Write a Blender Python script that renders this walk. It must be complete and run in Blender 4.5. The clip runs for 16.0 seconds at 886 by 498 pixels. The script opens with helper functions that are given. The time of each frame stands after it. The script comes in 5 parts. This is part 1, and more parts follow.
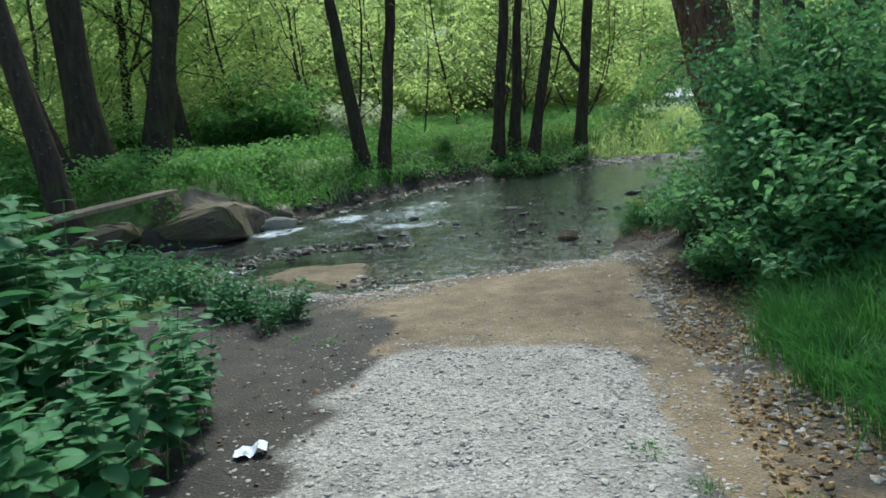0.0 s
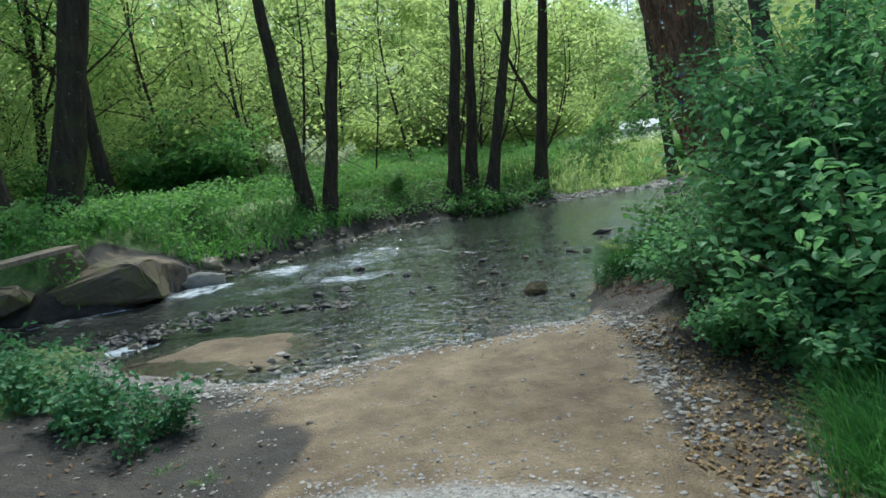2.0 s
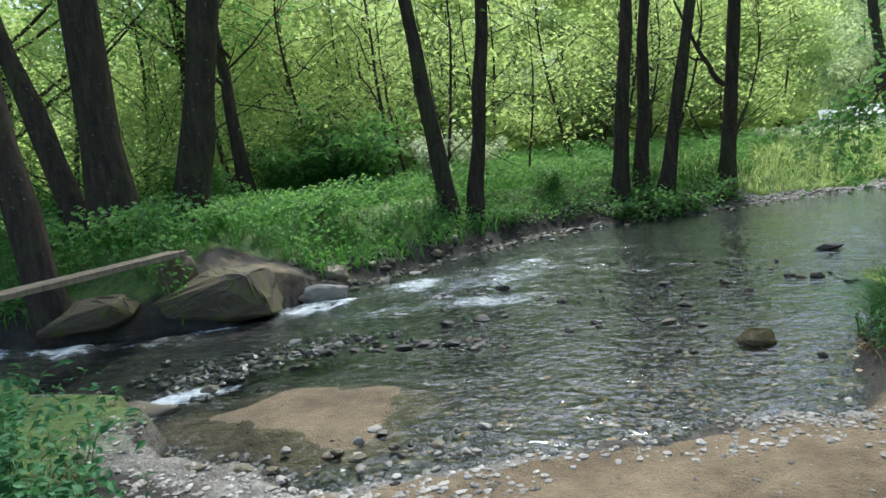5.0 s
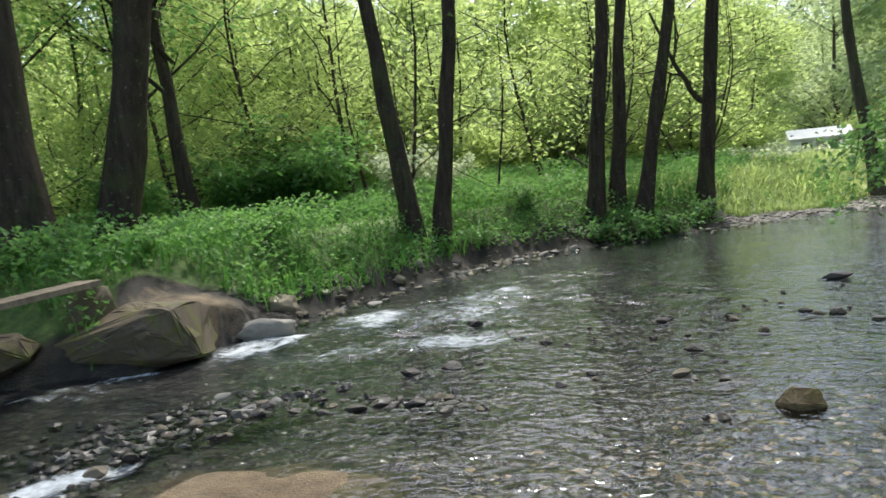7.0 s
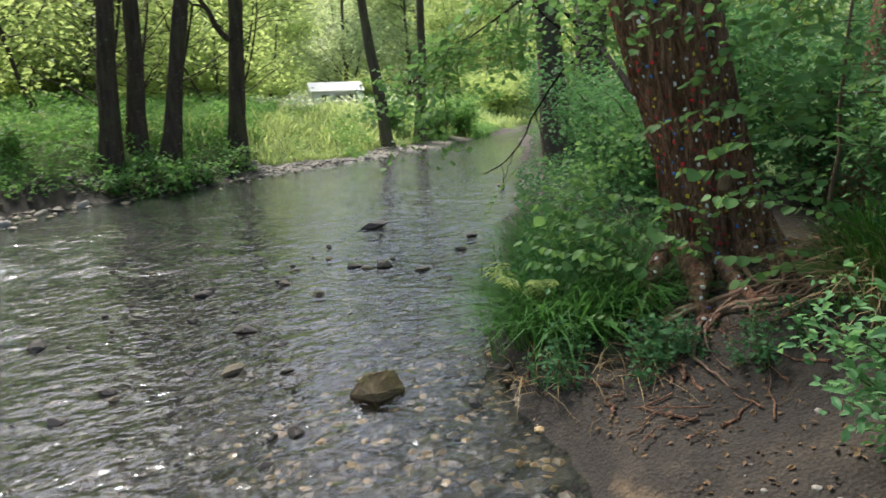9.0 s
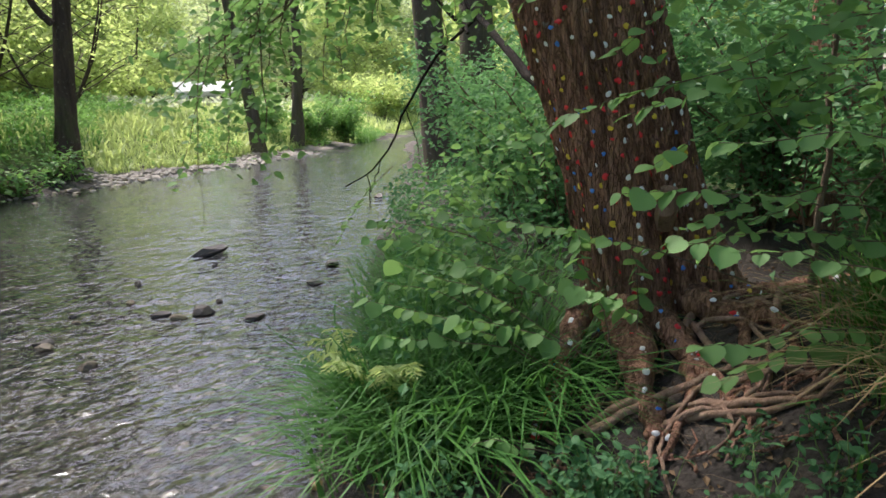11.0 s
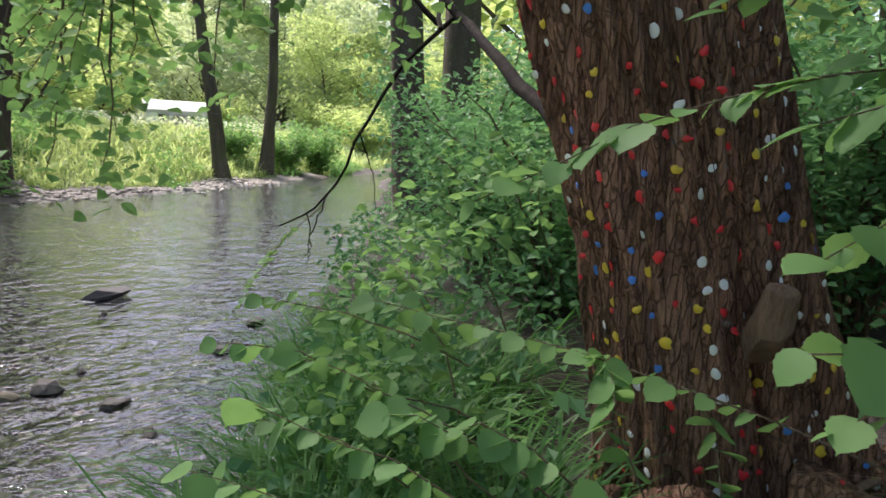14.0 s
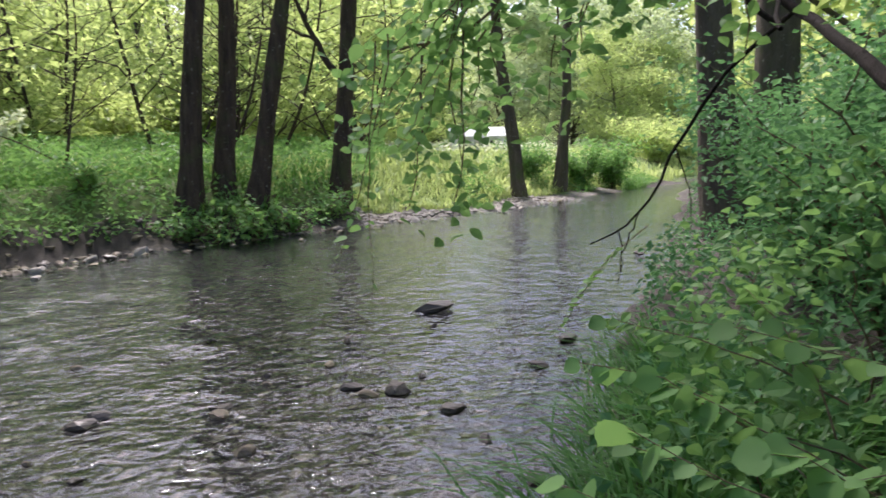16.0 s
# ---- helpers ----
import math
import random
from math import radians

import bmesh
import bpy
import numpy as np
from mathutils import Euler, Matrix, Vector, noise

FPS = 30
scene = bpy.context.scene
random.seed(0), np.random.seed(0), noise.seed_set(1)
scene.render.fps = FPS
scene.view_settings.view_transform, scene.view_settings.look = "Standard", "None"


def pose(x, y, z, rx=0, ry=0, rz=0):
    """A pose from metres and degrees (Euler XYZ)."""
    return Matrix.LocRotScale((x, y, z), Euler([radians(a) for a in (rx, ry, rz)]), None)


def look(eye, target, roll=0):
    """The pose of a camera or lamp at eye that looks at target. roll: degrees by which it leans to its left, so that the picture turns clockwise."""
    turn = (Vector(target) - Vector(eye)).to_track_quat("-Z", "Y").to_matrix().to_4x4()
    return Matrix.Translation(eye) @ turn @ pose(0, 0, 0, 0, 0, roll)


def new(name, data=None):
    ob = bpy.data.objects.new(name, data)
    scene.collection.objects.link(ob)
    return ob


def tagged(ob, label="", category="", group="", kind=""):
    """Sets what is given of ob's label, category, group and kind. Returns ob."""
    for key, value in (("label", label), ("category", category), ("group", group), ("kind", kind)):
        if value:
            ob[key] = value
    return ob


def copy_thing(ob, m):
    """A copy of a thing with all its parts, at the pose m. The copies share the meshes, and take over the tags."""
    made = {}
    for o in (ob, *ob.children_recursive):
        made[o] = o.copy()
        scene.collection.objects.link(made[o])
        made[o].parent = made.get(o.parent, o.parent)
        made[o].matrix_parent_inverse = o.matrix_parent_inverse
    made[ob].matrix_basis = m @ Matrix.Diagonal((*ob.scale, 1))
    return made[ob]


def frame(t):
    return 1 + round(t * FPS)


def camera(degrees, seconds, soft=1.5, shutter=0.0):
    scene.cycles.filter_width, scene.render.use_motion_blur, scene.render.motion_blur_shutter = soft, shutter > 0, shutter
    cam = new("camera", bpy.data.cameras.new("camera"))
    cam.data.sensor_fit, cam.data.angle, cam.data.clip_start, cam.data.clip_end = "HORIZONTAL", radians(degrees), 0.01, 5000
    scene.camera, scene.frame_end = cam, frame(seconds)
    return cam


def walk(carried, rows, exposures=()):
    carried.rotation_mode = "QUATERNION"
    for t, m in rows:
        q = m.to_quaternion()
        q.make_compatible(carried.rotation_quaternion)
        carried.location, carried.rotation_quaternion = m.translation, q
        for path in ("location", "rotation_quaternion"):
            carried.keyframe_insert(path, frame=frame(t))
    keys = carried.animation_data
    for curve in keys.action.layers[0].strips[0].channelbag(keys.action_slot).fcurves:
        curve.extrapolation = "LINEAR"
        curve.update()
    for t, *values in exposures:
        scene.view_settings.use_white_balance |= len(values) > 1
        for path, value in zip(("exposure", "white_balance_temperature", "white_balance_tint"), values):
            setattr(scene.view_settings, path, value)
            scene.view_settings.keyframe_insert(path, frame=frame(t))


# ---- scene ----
cam = camera(67.7, 16.0, soft=1.5, shutter=0.25)
PATH = [
    (0, (0.78, 0.252, 1.567), (0.5, 2.198, 1.202), -4.4),
    (0.5, (0.789, 0.769, 1.55), (0.54, 2.699, 1.087), -7.0),
    (1, (0.834, 1.219, 1.543), (0.567, 3.182, 1.264), -6.6),
    (1.5, (0.837, 1.531, 1.561), (0.554, 3.485, 1.239), -7.8),
    (2, (0.802, 1.802, 1.557), (0.642, 3.777, 1.288), -5.7),
    (2.5, (0.822, 2.096, 1.507), (0.577, 4.069, 1.289), -5.6),
    (3, (0.777, 2.467, 1.486), (0.302, 4.39, 1.207), -6.8),
    (3.1, (0.765, 2.535, 1.479), (0.287, 4.457, 1.205), -6.6),
    (3.5, (0.688, 2.847, 1.471), (0.358, 4.803, 1.218), -7.2),
    (4, (0.674, 3.28, 1.45), (0.157, 5.203, 1.264), -6.0),
    (4.2, (0.65, 3.444, 1.455), (0.064, 5.342, 1.218), -6.4),
    (6.3, (0.233, 4.779, 1.519), (-0.39, 6.669, 1.316), -5.7),
    (6.5, (0.21, 4.893, 1.517), (-0.415, 6.775, 1.258), -6.9),
    (7, (0.128, 5.222, 1.475), (-0.376, 7.149, 1.293), -5.4),
    (7.5, (0.008, 5.577, 1.461), (-0.233, 7.543, 1.183), -4.6),
    (8, (-0.031, 5.978, 1.44), (0.211, 7.927, 1.066), -5.5),
    (8.5, (0.047, 6.298, 1.419), (0.56, 8.197, 1.06), -2.3),
    (9, (0.198, 6.617, 1.387), (1.003, 8.396, 0.956), -2.5),
    (9.5, (0.362, 6.946, 1.382), (1.261, 8.686, 0.978), -3.7),
    (10, (0.658, 7.281, 1.323), (1.591, 9.02, 0.999), -0.8),
    (10.2, (0.777, 7.42, 1.309), (1.758, 9.106, 0.865), -2.4),
    (12.3, (1.716, 8.392, 1.172), (2.945, 9.931, 0.823), 1.7),
    (12.5, (1.789, 8.498, 1.16), (3.016, 10.038, 0.806), 1.8),
    (13, (1.95, 8.72, 1.154), (3.106, 10.309, 0.779), 2.6),
    (13.5, (2.01, 8.809, 1.161), (3.234, 10.358, 0.842), 3.7),
    (14, (2.016, 8.835, 1.177), (3.172, 10.438, 0.873), 2.6),
    (14.5, (1.985, 8.841, 1.196), (2.979, 10.554, 0.917), 1.8),
    (15, (1.933, 8.851, 1.2), (2.714, 10.675, 0.946), 0.8),
    (15.5, (1.879, 8.876, 1.194), (2.479, 10.764, 0.919), -0.4),
    (16, (1.856, 8.874, 1.205), (2.23, 10.82, 0.936), -1.5),
]
walk(cam, [(t, look(eye, target, roll)) for t, eye, target, roll in PATH],
     [(0, 0.52, 5700, -2), (3.5, 0.65, 5600, 0), (7, 0.95, 6350, 9), (9.5, 1.08, 6550, 14), (12.5, 1.4, 6450, 23), (15, 1.3, 6350, 24), (16, 1.17, 6300, 24)])

# ---- world and light ----
world = bpy.data.worlds.new("world")
scene.world = world
world.use_nodes = True
sky = world.node_tree.nodes.new("ShaderNodeTexSky")
sky.sky_type, sky.sun_disc = "NISHITA", False
SUN_ELEV, SUN_AZ = radians(53), radians(-6)     # azimuth from +y towards +x
sky.sun_elevation, sky.sun_rotation = SUN_ELEV, SUN_AZ
sky.air_density, sky.dust_density = 1.0, 3.0
world.node_tree.links.new(sky.outputs[0], world.node_tree.nodes["Background"].inputs[0])
world.node_tree.nodes["Background"].inputs[1].default_value = 0.15
sun = new("sun", bpy.data.lights.new("sun", "SUN"))
sun.data.energy, sun.data.angle, sun.data.color = 3.2, radians(13), (1.0, 0.96, 0.88)
sun_from = Vector((math.sin(SUN_AZ) * math.cos(SUN_ELEV), math.cos(SUN_AZ) * math.cos(SUN_ELEV), math.sin(SUN_ELEV)))
sun.matrix_world = look(sun_from * 60, (0, 0, 0))

rng = np.random.default_rng(7)


# ---- materials ----
def material(name):
    m = bpy.data.materials.new(name)
    m.use_nodes = True
    nt = m.node_tree
    return m, nt, nt.nodes["Principled BSDF"]


def node(nt, kind, **inputs):
    n = nt.nodes.new(kind)
    for k, v in inputs.items():
        n.inputs[k.replace("_", " ")].default_value = v
    return n


def noise_tex(nt, scale, detail=4.0, rough=0.6, stretch=None):
    geo = nt.nodes.new("ShaderNodeNewGeometry")
    n = node(nt, "ShaderNodeTexNoise", Scale=scale, Detail=detail, Roughness=rough)
    if stretch:
        mp = nt.nodes.new("ShaderNodeMapping")
        mp.inputs["Scale"].default_value = stretch
        nt.links.new(geo.outputs["Position"], mp.inputs["Vector"])
        nt.links.new(mp.outputs[0], n.inputs["Vector"])
    else:
        nt.links.new(geo.outputs["Position"], n.inputs["Vector"])
    return n.outputs["Fac"]


def ramp(nt, fac, stops):
    r = nt.nodes.new("ShaderNodeValToRGB")
    while len(r.color_ramp.elements) < len(stops):
        r.color_ramp.elements.new(0.5)
    for e, (p, c) in zip(r.color_ramp.elements, stops):
        e.position, e.color = p, (*c, 1)
    nt.links.new(fac, r.inputs[0])
    return r.outputs[0]


def mix(nt, fac, a, b, kind="MIX"):
    n = nt.nodes.new("ShaderNodeMix")
    n.data_type, n.blend_type = "RGBA", kind
    for sock, v in ((n.inputs[0], fac), (n.inputs[6], a), (n.inputs[7], b)):
        if isinstance(v, (int, float)):
            sock.default_value = v
        elif isinstance(v, tuple):
            sock.default_value = (*v, 1)
        else:
            nt.links.new(v, sock)
    return n.outputs[2]


def calc(nt, op, a, b=0.0, clamp=False):
    n = nt.nodes.new("ShaderNodeMath")
    n.operation, n.use_clamp = op, clamp
    for sock, v in ((n.inputs[0], a), (n.inputs[1], b)):
        if isinstance(v, (int, float)):
            sock.default_value = v
        else:
            nt.links.new(v, sock)
    return n.outputs[0]


def add_bump(nt, bsdf, height, strength=0.5, dist=0.01):
    b = node(nt, "ShaderNodeBump", Strength=strength, Distance=dist)
    nt.links.new(height, b.inputs["Height"])
    nt.links.new(b.outputs[0], bsdf.inputs["Normal"])


def leaf_material(name, dark, light, glow=0.45, rough=0.5, patch=0.6):
    """Leaf with light passing through it; tone varies leaf by leaf and in broad patches."""
    m, nt, b = material(name)
    geo = nt.nodes.new("ShaderNodeNewGeometry")
    info = nt.nodes.new("ShaderNodeObjectInfo")
    broad = noise_tex(nt, patch, 2.0)
    tone = calc(nt, "ADD", calc(nt, "MULTIPLY", geo.outputs["Random Per Island"], 0.55), calc(nt, "MULTIPLY", broad, 0.55))
    tone = calc(nt, "ADD", tone, calc(nt, "MULTIPLY", info.outputs["Random"], 0.25), True)
    col = ramp(nt, tone, [(0.2, dark), (0.85, light)])
    nt.links.new(col, b.inputs["Base Color"])
    b.inputs["Roughness"].default_value = rough
    b.inputs["Specular IOR Level"].default_value = 0.22
    t = nt.nodes.new("ShaderNodeBsdfTranslucent")
    nt.links.new(mix(nt, 0.5, col, (light[0] * 1.25, light[1] * 1.15, light[2] * 0.85)), t.inputs[0])
    mx = nt.nodes.new("ShaderNodeMixShader")
    mx.inputs[0].default_value = glow
    nt.links.new(b.outputs[0], mx.inputs[1])
    nt.links.new(t.outputs[0], mx.inputs[2])
    nt.links.new(mx.outputs[0], nt.nodes["Material Output"].inputs[0])
    return m


# Far leaves are lightened: sunlight and distance haze put into the colour.
M_LEAF_FAR_SUNLIT = leaf_material("leaf_far_sunlit", (0.155, 0.28, 0.085), (0.46, 0.575, 0.23), 0.62, 0.5, 0.35)
M_LEAF_PALE = leaf_material("leaf_pale", (0.30, 0.42, 0.26), (0.62, 0.68, 0.52), 0.4)
M_LEAF_MID = leaf_material("leaf_mid", (0.055, 0.165, 0.06), (0.19, 0.37, 0.11), 0.5, 0.5, 0.45)
M_LEAF_NEAR = leaf_material("leaf_near", (0.05, 0.165, 0.075), (0.14, 0.31, 0.125), 0.45)
# Darker copy of the grass colour, with the shade of overhanging growth put in.
M_GRASS_SHADED = leaf_material("shaded_grass_blade", (0.03, 0.115, 0.032), (0.085, 0.23, 0.05), 0.4, 0.45)
M_LEAF_HAZEL = leaf_material("leaf_hazel", (0.09, 0.21, 0.07), (0.19, 0.36, 0.12), 0.48, 0.55)
M_LEAF_HAZEL_DARK = leaf_material("leaf_thicket", (0.08, 0.23, 0.10), (0.20, 0.40, 0.17), 0.5)
# Leaf colour paled to imitate air haze over the distance.
M_LEAF_HAZE = leaf_material("leaf_hazed", (0.26, 0.38, 0.20), (0.52, 0.62, 0.38), 0.55)
M_NETTLE = leaf_material("leaf_nettle", (0.035, 0.125, 0.052), (0.085, 0.215, 0.085), 0.36, 0.6)
M_GRASS = leaf_material("grass_blade", (0.045, 0.15, 0.035), (0.12, 0.29, 0.055), 0.4, 0.45)
# Meadow blades are lightened to carry strong sunlight; the fern shares the colour.
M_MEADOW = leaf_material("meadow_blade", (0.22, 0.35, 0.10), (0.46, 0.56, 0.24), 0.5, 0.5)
M_STRAW = leaf_material("dry_straw", (0.22, 0.15, 0.07), (0.42, 0.32, 0.17), 0.2, 0.7)
M_LITTER_GOLD = leaf_material("golden_leaf_litter", (0.09, 0.055, 0.025), (0.34, 0.225, 0.10), 0.15, 0.65)
M_LITTER = leaf_material("leaf_litter", (0.07, 0.043, 0.024), (0.2, 0.13, 0.07), 0.1, 0.7)


def bark_material(name, dark, light, scale=9.0, moss=0.0, lo=0.32, hi=0.68, plates=False, lichen=0.65):
    m, nt, b = material(name)
    streak = noise_tex(nt, scale, 6.0, 0.65, (1, 1, 0.16))
    fine = noise_tex(nt, scale * 7, 4.0, 0.7, (1, 1, 0.35))
    col = ramp(nt, streak, [(lo, dark), (hi, light)])
    col = mix(nt, 0.35, col, ramp(nt, fine, [(0.3, dark), (0.75, light)]))
    if moss:
        mask = calc(nt, "MULTIPLY", calc(nt, "SUBTRACT", noise_tex(nt, 2.2, 4.0), 0.52), 6 * moss, True)
        col = mix(nt, mask, col, (0.07, 0.10, 0.03))
    spots = calc(nt, "MULTIPLY", calc(nt, "SUBTRACT", noise_tex(nt, 16.0, 3.0), 0.64), 9.0, True)
    col = mix(nt, calc(nt, "MULTIPLY", spots, lichen), col, (0.34, 0.33, 0.29))
    nt.links.new(col, b.inputs["Base Color"])
    b.inputs["Roughness"].default_value = 0.9
    b.inputs["Specular IOR Level"].default_value = 0.15
    height = calc(nt, "ADD", streak, calc(nt, "MULTIPLY", fine, 0.4))
    if plates:      # furrows and cross cracks that part the bark into long scales
        geo = nt.nodes.new("ShaderNodeNewGeometry")
        mp = nt.nodes.new("ShaderNodeMapping")
        mp.inputs["Scale"].default_value = (1, 1, 0.13)
        warp = nt.nodes.new("ShaderNodeVectorMath")
        nt.links.new(geo.outputs["Position"], mp.inputs["Vector"])
        nt.links.new(mp.outputs[0], warp.inputs[0])
        nt.links.new(calc(nt, "MULTIPLY", noise_tex(nt, 14.0, 3.0), 0.03), warp.inputs[1])
        v = node(nt, "ShaderNodeTexVoronoi", Scale=62.0)
        v.feature = "DISTANCE_TO_EDGE"
        nt.links.new(warp.outputs[0], v.inputs["Vector"])
        crack = calc(nt, "MULTIPLY", v.outputs["Distance"], 9.0, True)
        col = mix(nt, calc(nt, "MULTIPLY", calc(nt, "SUBTRACT", 1.0, crack), 0.5), col, tuple(c * 0.6 for c in dark))
        nt.links.new(col, b.inputs["Base Color"])
        height = calc(nt, "ADD", height, calc(nt, "MULTIPLY", crack, 0.5))
    add_bump(nt, b, height, 0.9, 0.03)
    return m


M_BARK = bark_material("bark_dark", (0.024, 0.018, 0.015), (0.115, 0.082, 0.064), 11.0, 0.35)
M_BARK_FAR = bark_material("bark_grey", (0.05, 0.042, 0.034), (0.15, 0.125, 0.10), 7.0, 0.5)
M_BARK_RED = bark_material("bark_reddish", (0.12, 0.062, 0.043), (0.56, 0.31, 0.205), 26.0, 0.14, 0.40, 0.62, True)
M_ROOT = bark_material("root_bark", (0.15, 0.085, 0.06), (0.46, 0.32, 0.23), 22.0)
# Nearly black bark: the crown's shade on the limb is put into the colour.
M_LIMB_SHADED = bark_material("limb_bark_shaded", (0.009, 0.007, 0.006), (0.028, 0.022, 0.018), lichen=0.0)
M_TWIG = bark_material("twig_bark", (0.09, 0.068, 0.046), (0.22, 0.17, 0.115), 30.0)
M_STEM = leaf_material("green_stem", (0.08, 0.16, 0.04), (0.16, 0.26, 0.08), 0.15)


def stone_material(name, dark, light, spread=1.0, moss=0.0, rough=0.75, wet=0.0):
    m, nt, b = material(name)
    geo = nt.nodes.new("ShaderNodeNewGeometry")
    info = nt.nodes.new("ShaderNodeObjectInfo")
    tone = calc(nt, "ADD", calc(nt, "MULTIPLY", geo.outputs["Random Per Island"], 0.6 * spread), calc(nt, "MULTIPLY", info.outputs["Random"], 0.4 * spread))
    tone = calc(nt, "ADD", tone, calc(nt, "MULTIPLY", noise_tex(nt, 22.0, 5.0), 0.5))
    col = ramp(nt, tone, [(0.2, dark), (1.0, light)])
    if moss:
        mask = calc(nt, "MULTIPLY", calc(nt, "SUBTRACT", noise_tex(nt, 3.5, 5.0), 0.5), 7 * moss, True)
        col = mix(nt, mask, col, (0.12, 0.115, 0.025))
    nt.links.new(col, b.inputs["Base Color"])
    b.inputs["Roughness"].default_value = rough
    b.inputs["Coat Weight"].default_value = wet
    b.inputs["Coat Roughness"].default_value = 0.15
    add_bump(nt, b, noise_tex(nt, 45.0, 5.0), 0.5, 0.008)
    return m


M_GRAVEL = stone_material("gravel_stone", (0.20, 0.178, 0.158), (0.47, 0.43, 0.39), 0.8)
M_AMBER = stone_material("amber_pebble", (0.05, 0.034, 0.017), (0.42, 0.28, 0.125), 1.0, 0.0, 0.5, 0.1)
M_OCHRE = stone_material("ochre_rock", (0.05, 0.035, 0.02), (0.36, 0.25, 0.12), 0.9, 0.5, 0.7, 0.1)
M_PEBBLE = stone_material("wet_pebble", (0.035, 0.032, 0.027), (0.24, 0.19, 0.13), 1.0, 0.0, 0.45, 0.3)
M_ROCK_DARK = stone_material("wet_dark_rock", (0.016, 0.014, 0.012), (0.075, 0.062, 0.05), 0.6, 0.0, 0.6, 0.08)
M_ROCK = stone_material("brown_rock", (0.055, 0.045, 0.032), (0.20, 0.16, 0.11), 0.7, 0.35, 0.75, 0.05)
M_BOULDER = stone_material("mossy_boulder", (0.07, 0.052, 0.033), (0.22, 0.16, 0.095), 0.4, 1.1)
M_PALE = stone_material("pale_stone", (0.12, 0.105, 0.09), (0.33, 0.30, 0.26), 0.8)


def ground_material():
    """Earth, crushed stone, wet sand, mud and stream bed, laid out by the sheet's own zone attribute."""
    m, nt, b = material("ground_earth")
    at = nt.nodes.new("ShaderNodeAttribute")
    at.attribute_name = "zone"
    sep = nt.nodes.new("ShaderNodeSeparateColor")
    nt.links.new(at.outputs["Color"], sep.inputs[0])
    wob = calc(nt, "MULTIPLY", calc(nt, "SUBTRACT", noise_tex(nt, 3.0, 7.0, 0.7), 0.5), 1.3)

    def zone(out, hard=2.8):
        return calc(nt, "MULTIPLY", calc(nt, "SUBTRACT", calc(nt, "ADD", out, wob), 0.4), hard, True)

    def cells(scale, stops, bumpy=True):
        geo = nt.nodes.new("ShaderNodeNewGeometry")
        v = node(nt, "ShaderNodeTexVoronoi", Scale=scale)
        nt.links.new(geo.outputs["Position"], v.inputs["Vector"])
        s = nt.nodes.new("ShaderNodeSeparateColor")
        nt.links.new(v.outputs["Color"], s.inputs[0])
        return ramp(nt, s.outputs[0], stops), v.outputs["Distance"]

    soil = ramp(nt, noise_tex(nt, 5.0, 8.0, 0.7), [(0.3, (0.012, 0.0095, 0.0072)), (0.5, (0.028, 0.022, 0.017)), (0.72, (0.078, 0.062, 0.046))])
    soil = mix(nt, 0.35, soil, ramp(nt, noise_tex(nt, 1.4, 4.0), [(0.35, (0.018, 0.014, 0.011)), (0.7, (0.075, 0.058, 0.042))]))
    stone, sd = cells(55.0, [(0.0, (0.20, 0.18, 0.16)), (0.4, (0.30, 0.272, 0.243)), (1.0, (0.43, 0.395, 0.36))])
    stone = mix(nt, calc(nt, "MULTIPLY", calc(nt, "SUBTRACT", noise_tex(nt, 1.3, 4.0), 0.45), 2.0, True), stone, (0.22, 0.20, 0.17))
    sand = ramp(nt, noise_tex(nt, 4.0, 8.0, 0.7), [(0.34, (0.088, 0.060, 0.034)), (0.5, (0.178, 0.126, 0.072)), (0.68, (0.30, 0.228, 0.142))])
    sand = mix(nt, 0.4, sand, ramp(nt, noise_tex(nt, 1.1, 5.0, 0.65), [(0.38, (0.10, 0.066, 0.036)), (0.62, (0.27, 0.20, 0.12))]))
    clod = calc(nt, "MULTIPLY", calc(nt, "SUBTRACT", noise_tex(nt, 19.0, 4.0, 0.6), 0.60), 9.0, True)
    sand = mix(nt, calc(nt, "MULTIPLY", clod, 0.7), sand, (0.065, 0.045, 0.027))
    bed, bd = cells(15.0, [(0.0, (0.022, 0.023, 0.024)), (0.45, (0.050, 0.049, 0.046)), (0.85, (0.105, 0.09, 0.066)), (1.0, (0.22, 0.195, 0.155))])
    bed = mix(nt, 0.45, bed, ramp(nt, noise_tex(nt, 2.0, 5.0), [(0.35, (0.03, 0.029, 0.027)), (0.75, (0.12, 0.092, 0.058))]))
    turf = ramp(nt, noise_tex(nt, 9.0, 6.0, 0.7), [(0.3, (0.045, 0.075, 0.02)), (0.7, (0.16, 0.24, 0.05))])
    col = mix(nt, zone(at.outputs["Alpha"]), soil, turf)
    col = mix(nt, zone(sep.outputs[0], 1.7), col, stone)
    col = mix(nt, zone(sep.outputs[1]), col, sand)
    col = mix(nt, zone(sep.outputs[2]), col, bed)
    nt.links.new(col, b.inputs["Base Color"])
    b.inputs["Roughness"].default_value = 0.85
    relief = calc(nt, "ADD", calc(nt, "MULTIPLY", sd, 0.6), noise_tex(nt, 40.0, 6.0, 0.7))
    add_bump(nt, b, relief, 0.9, 0.018)
    return m


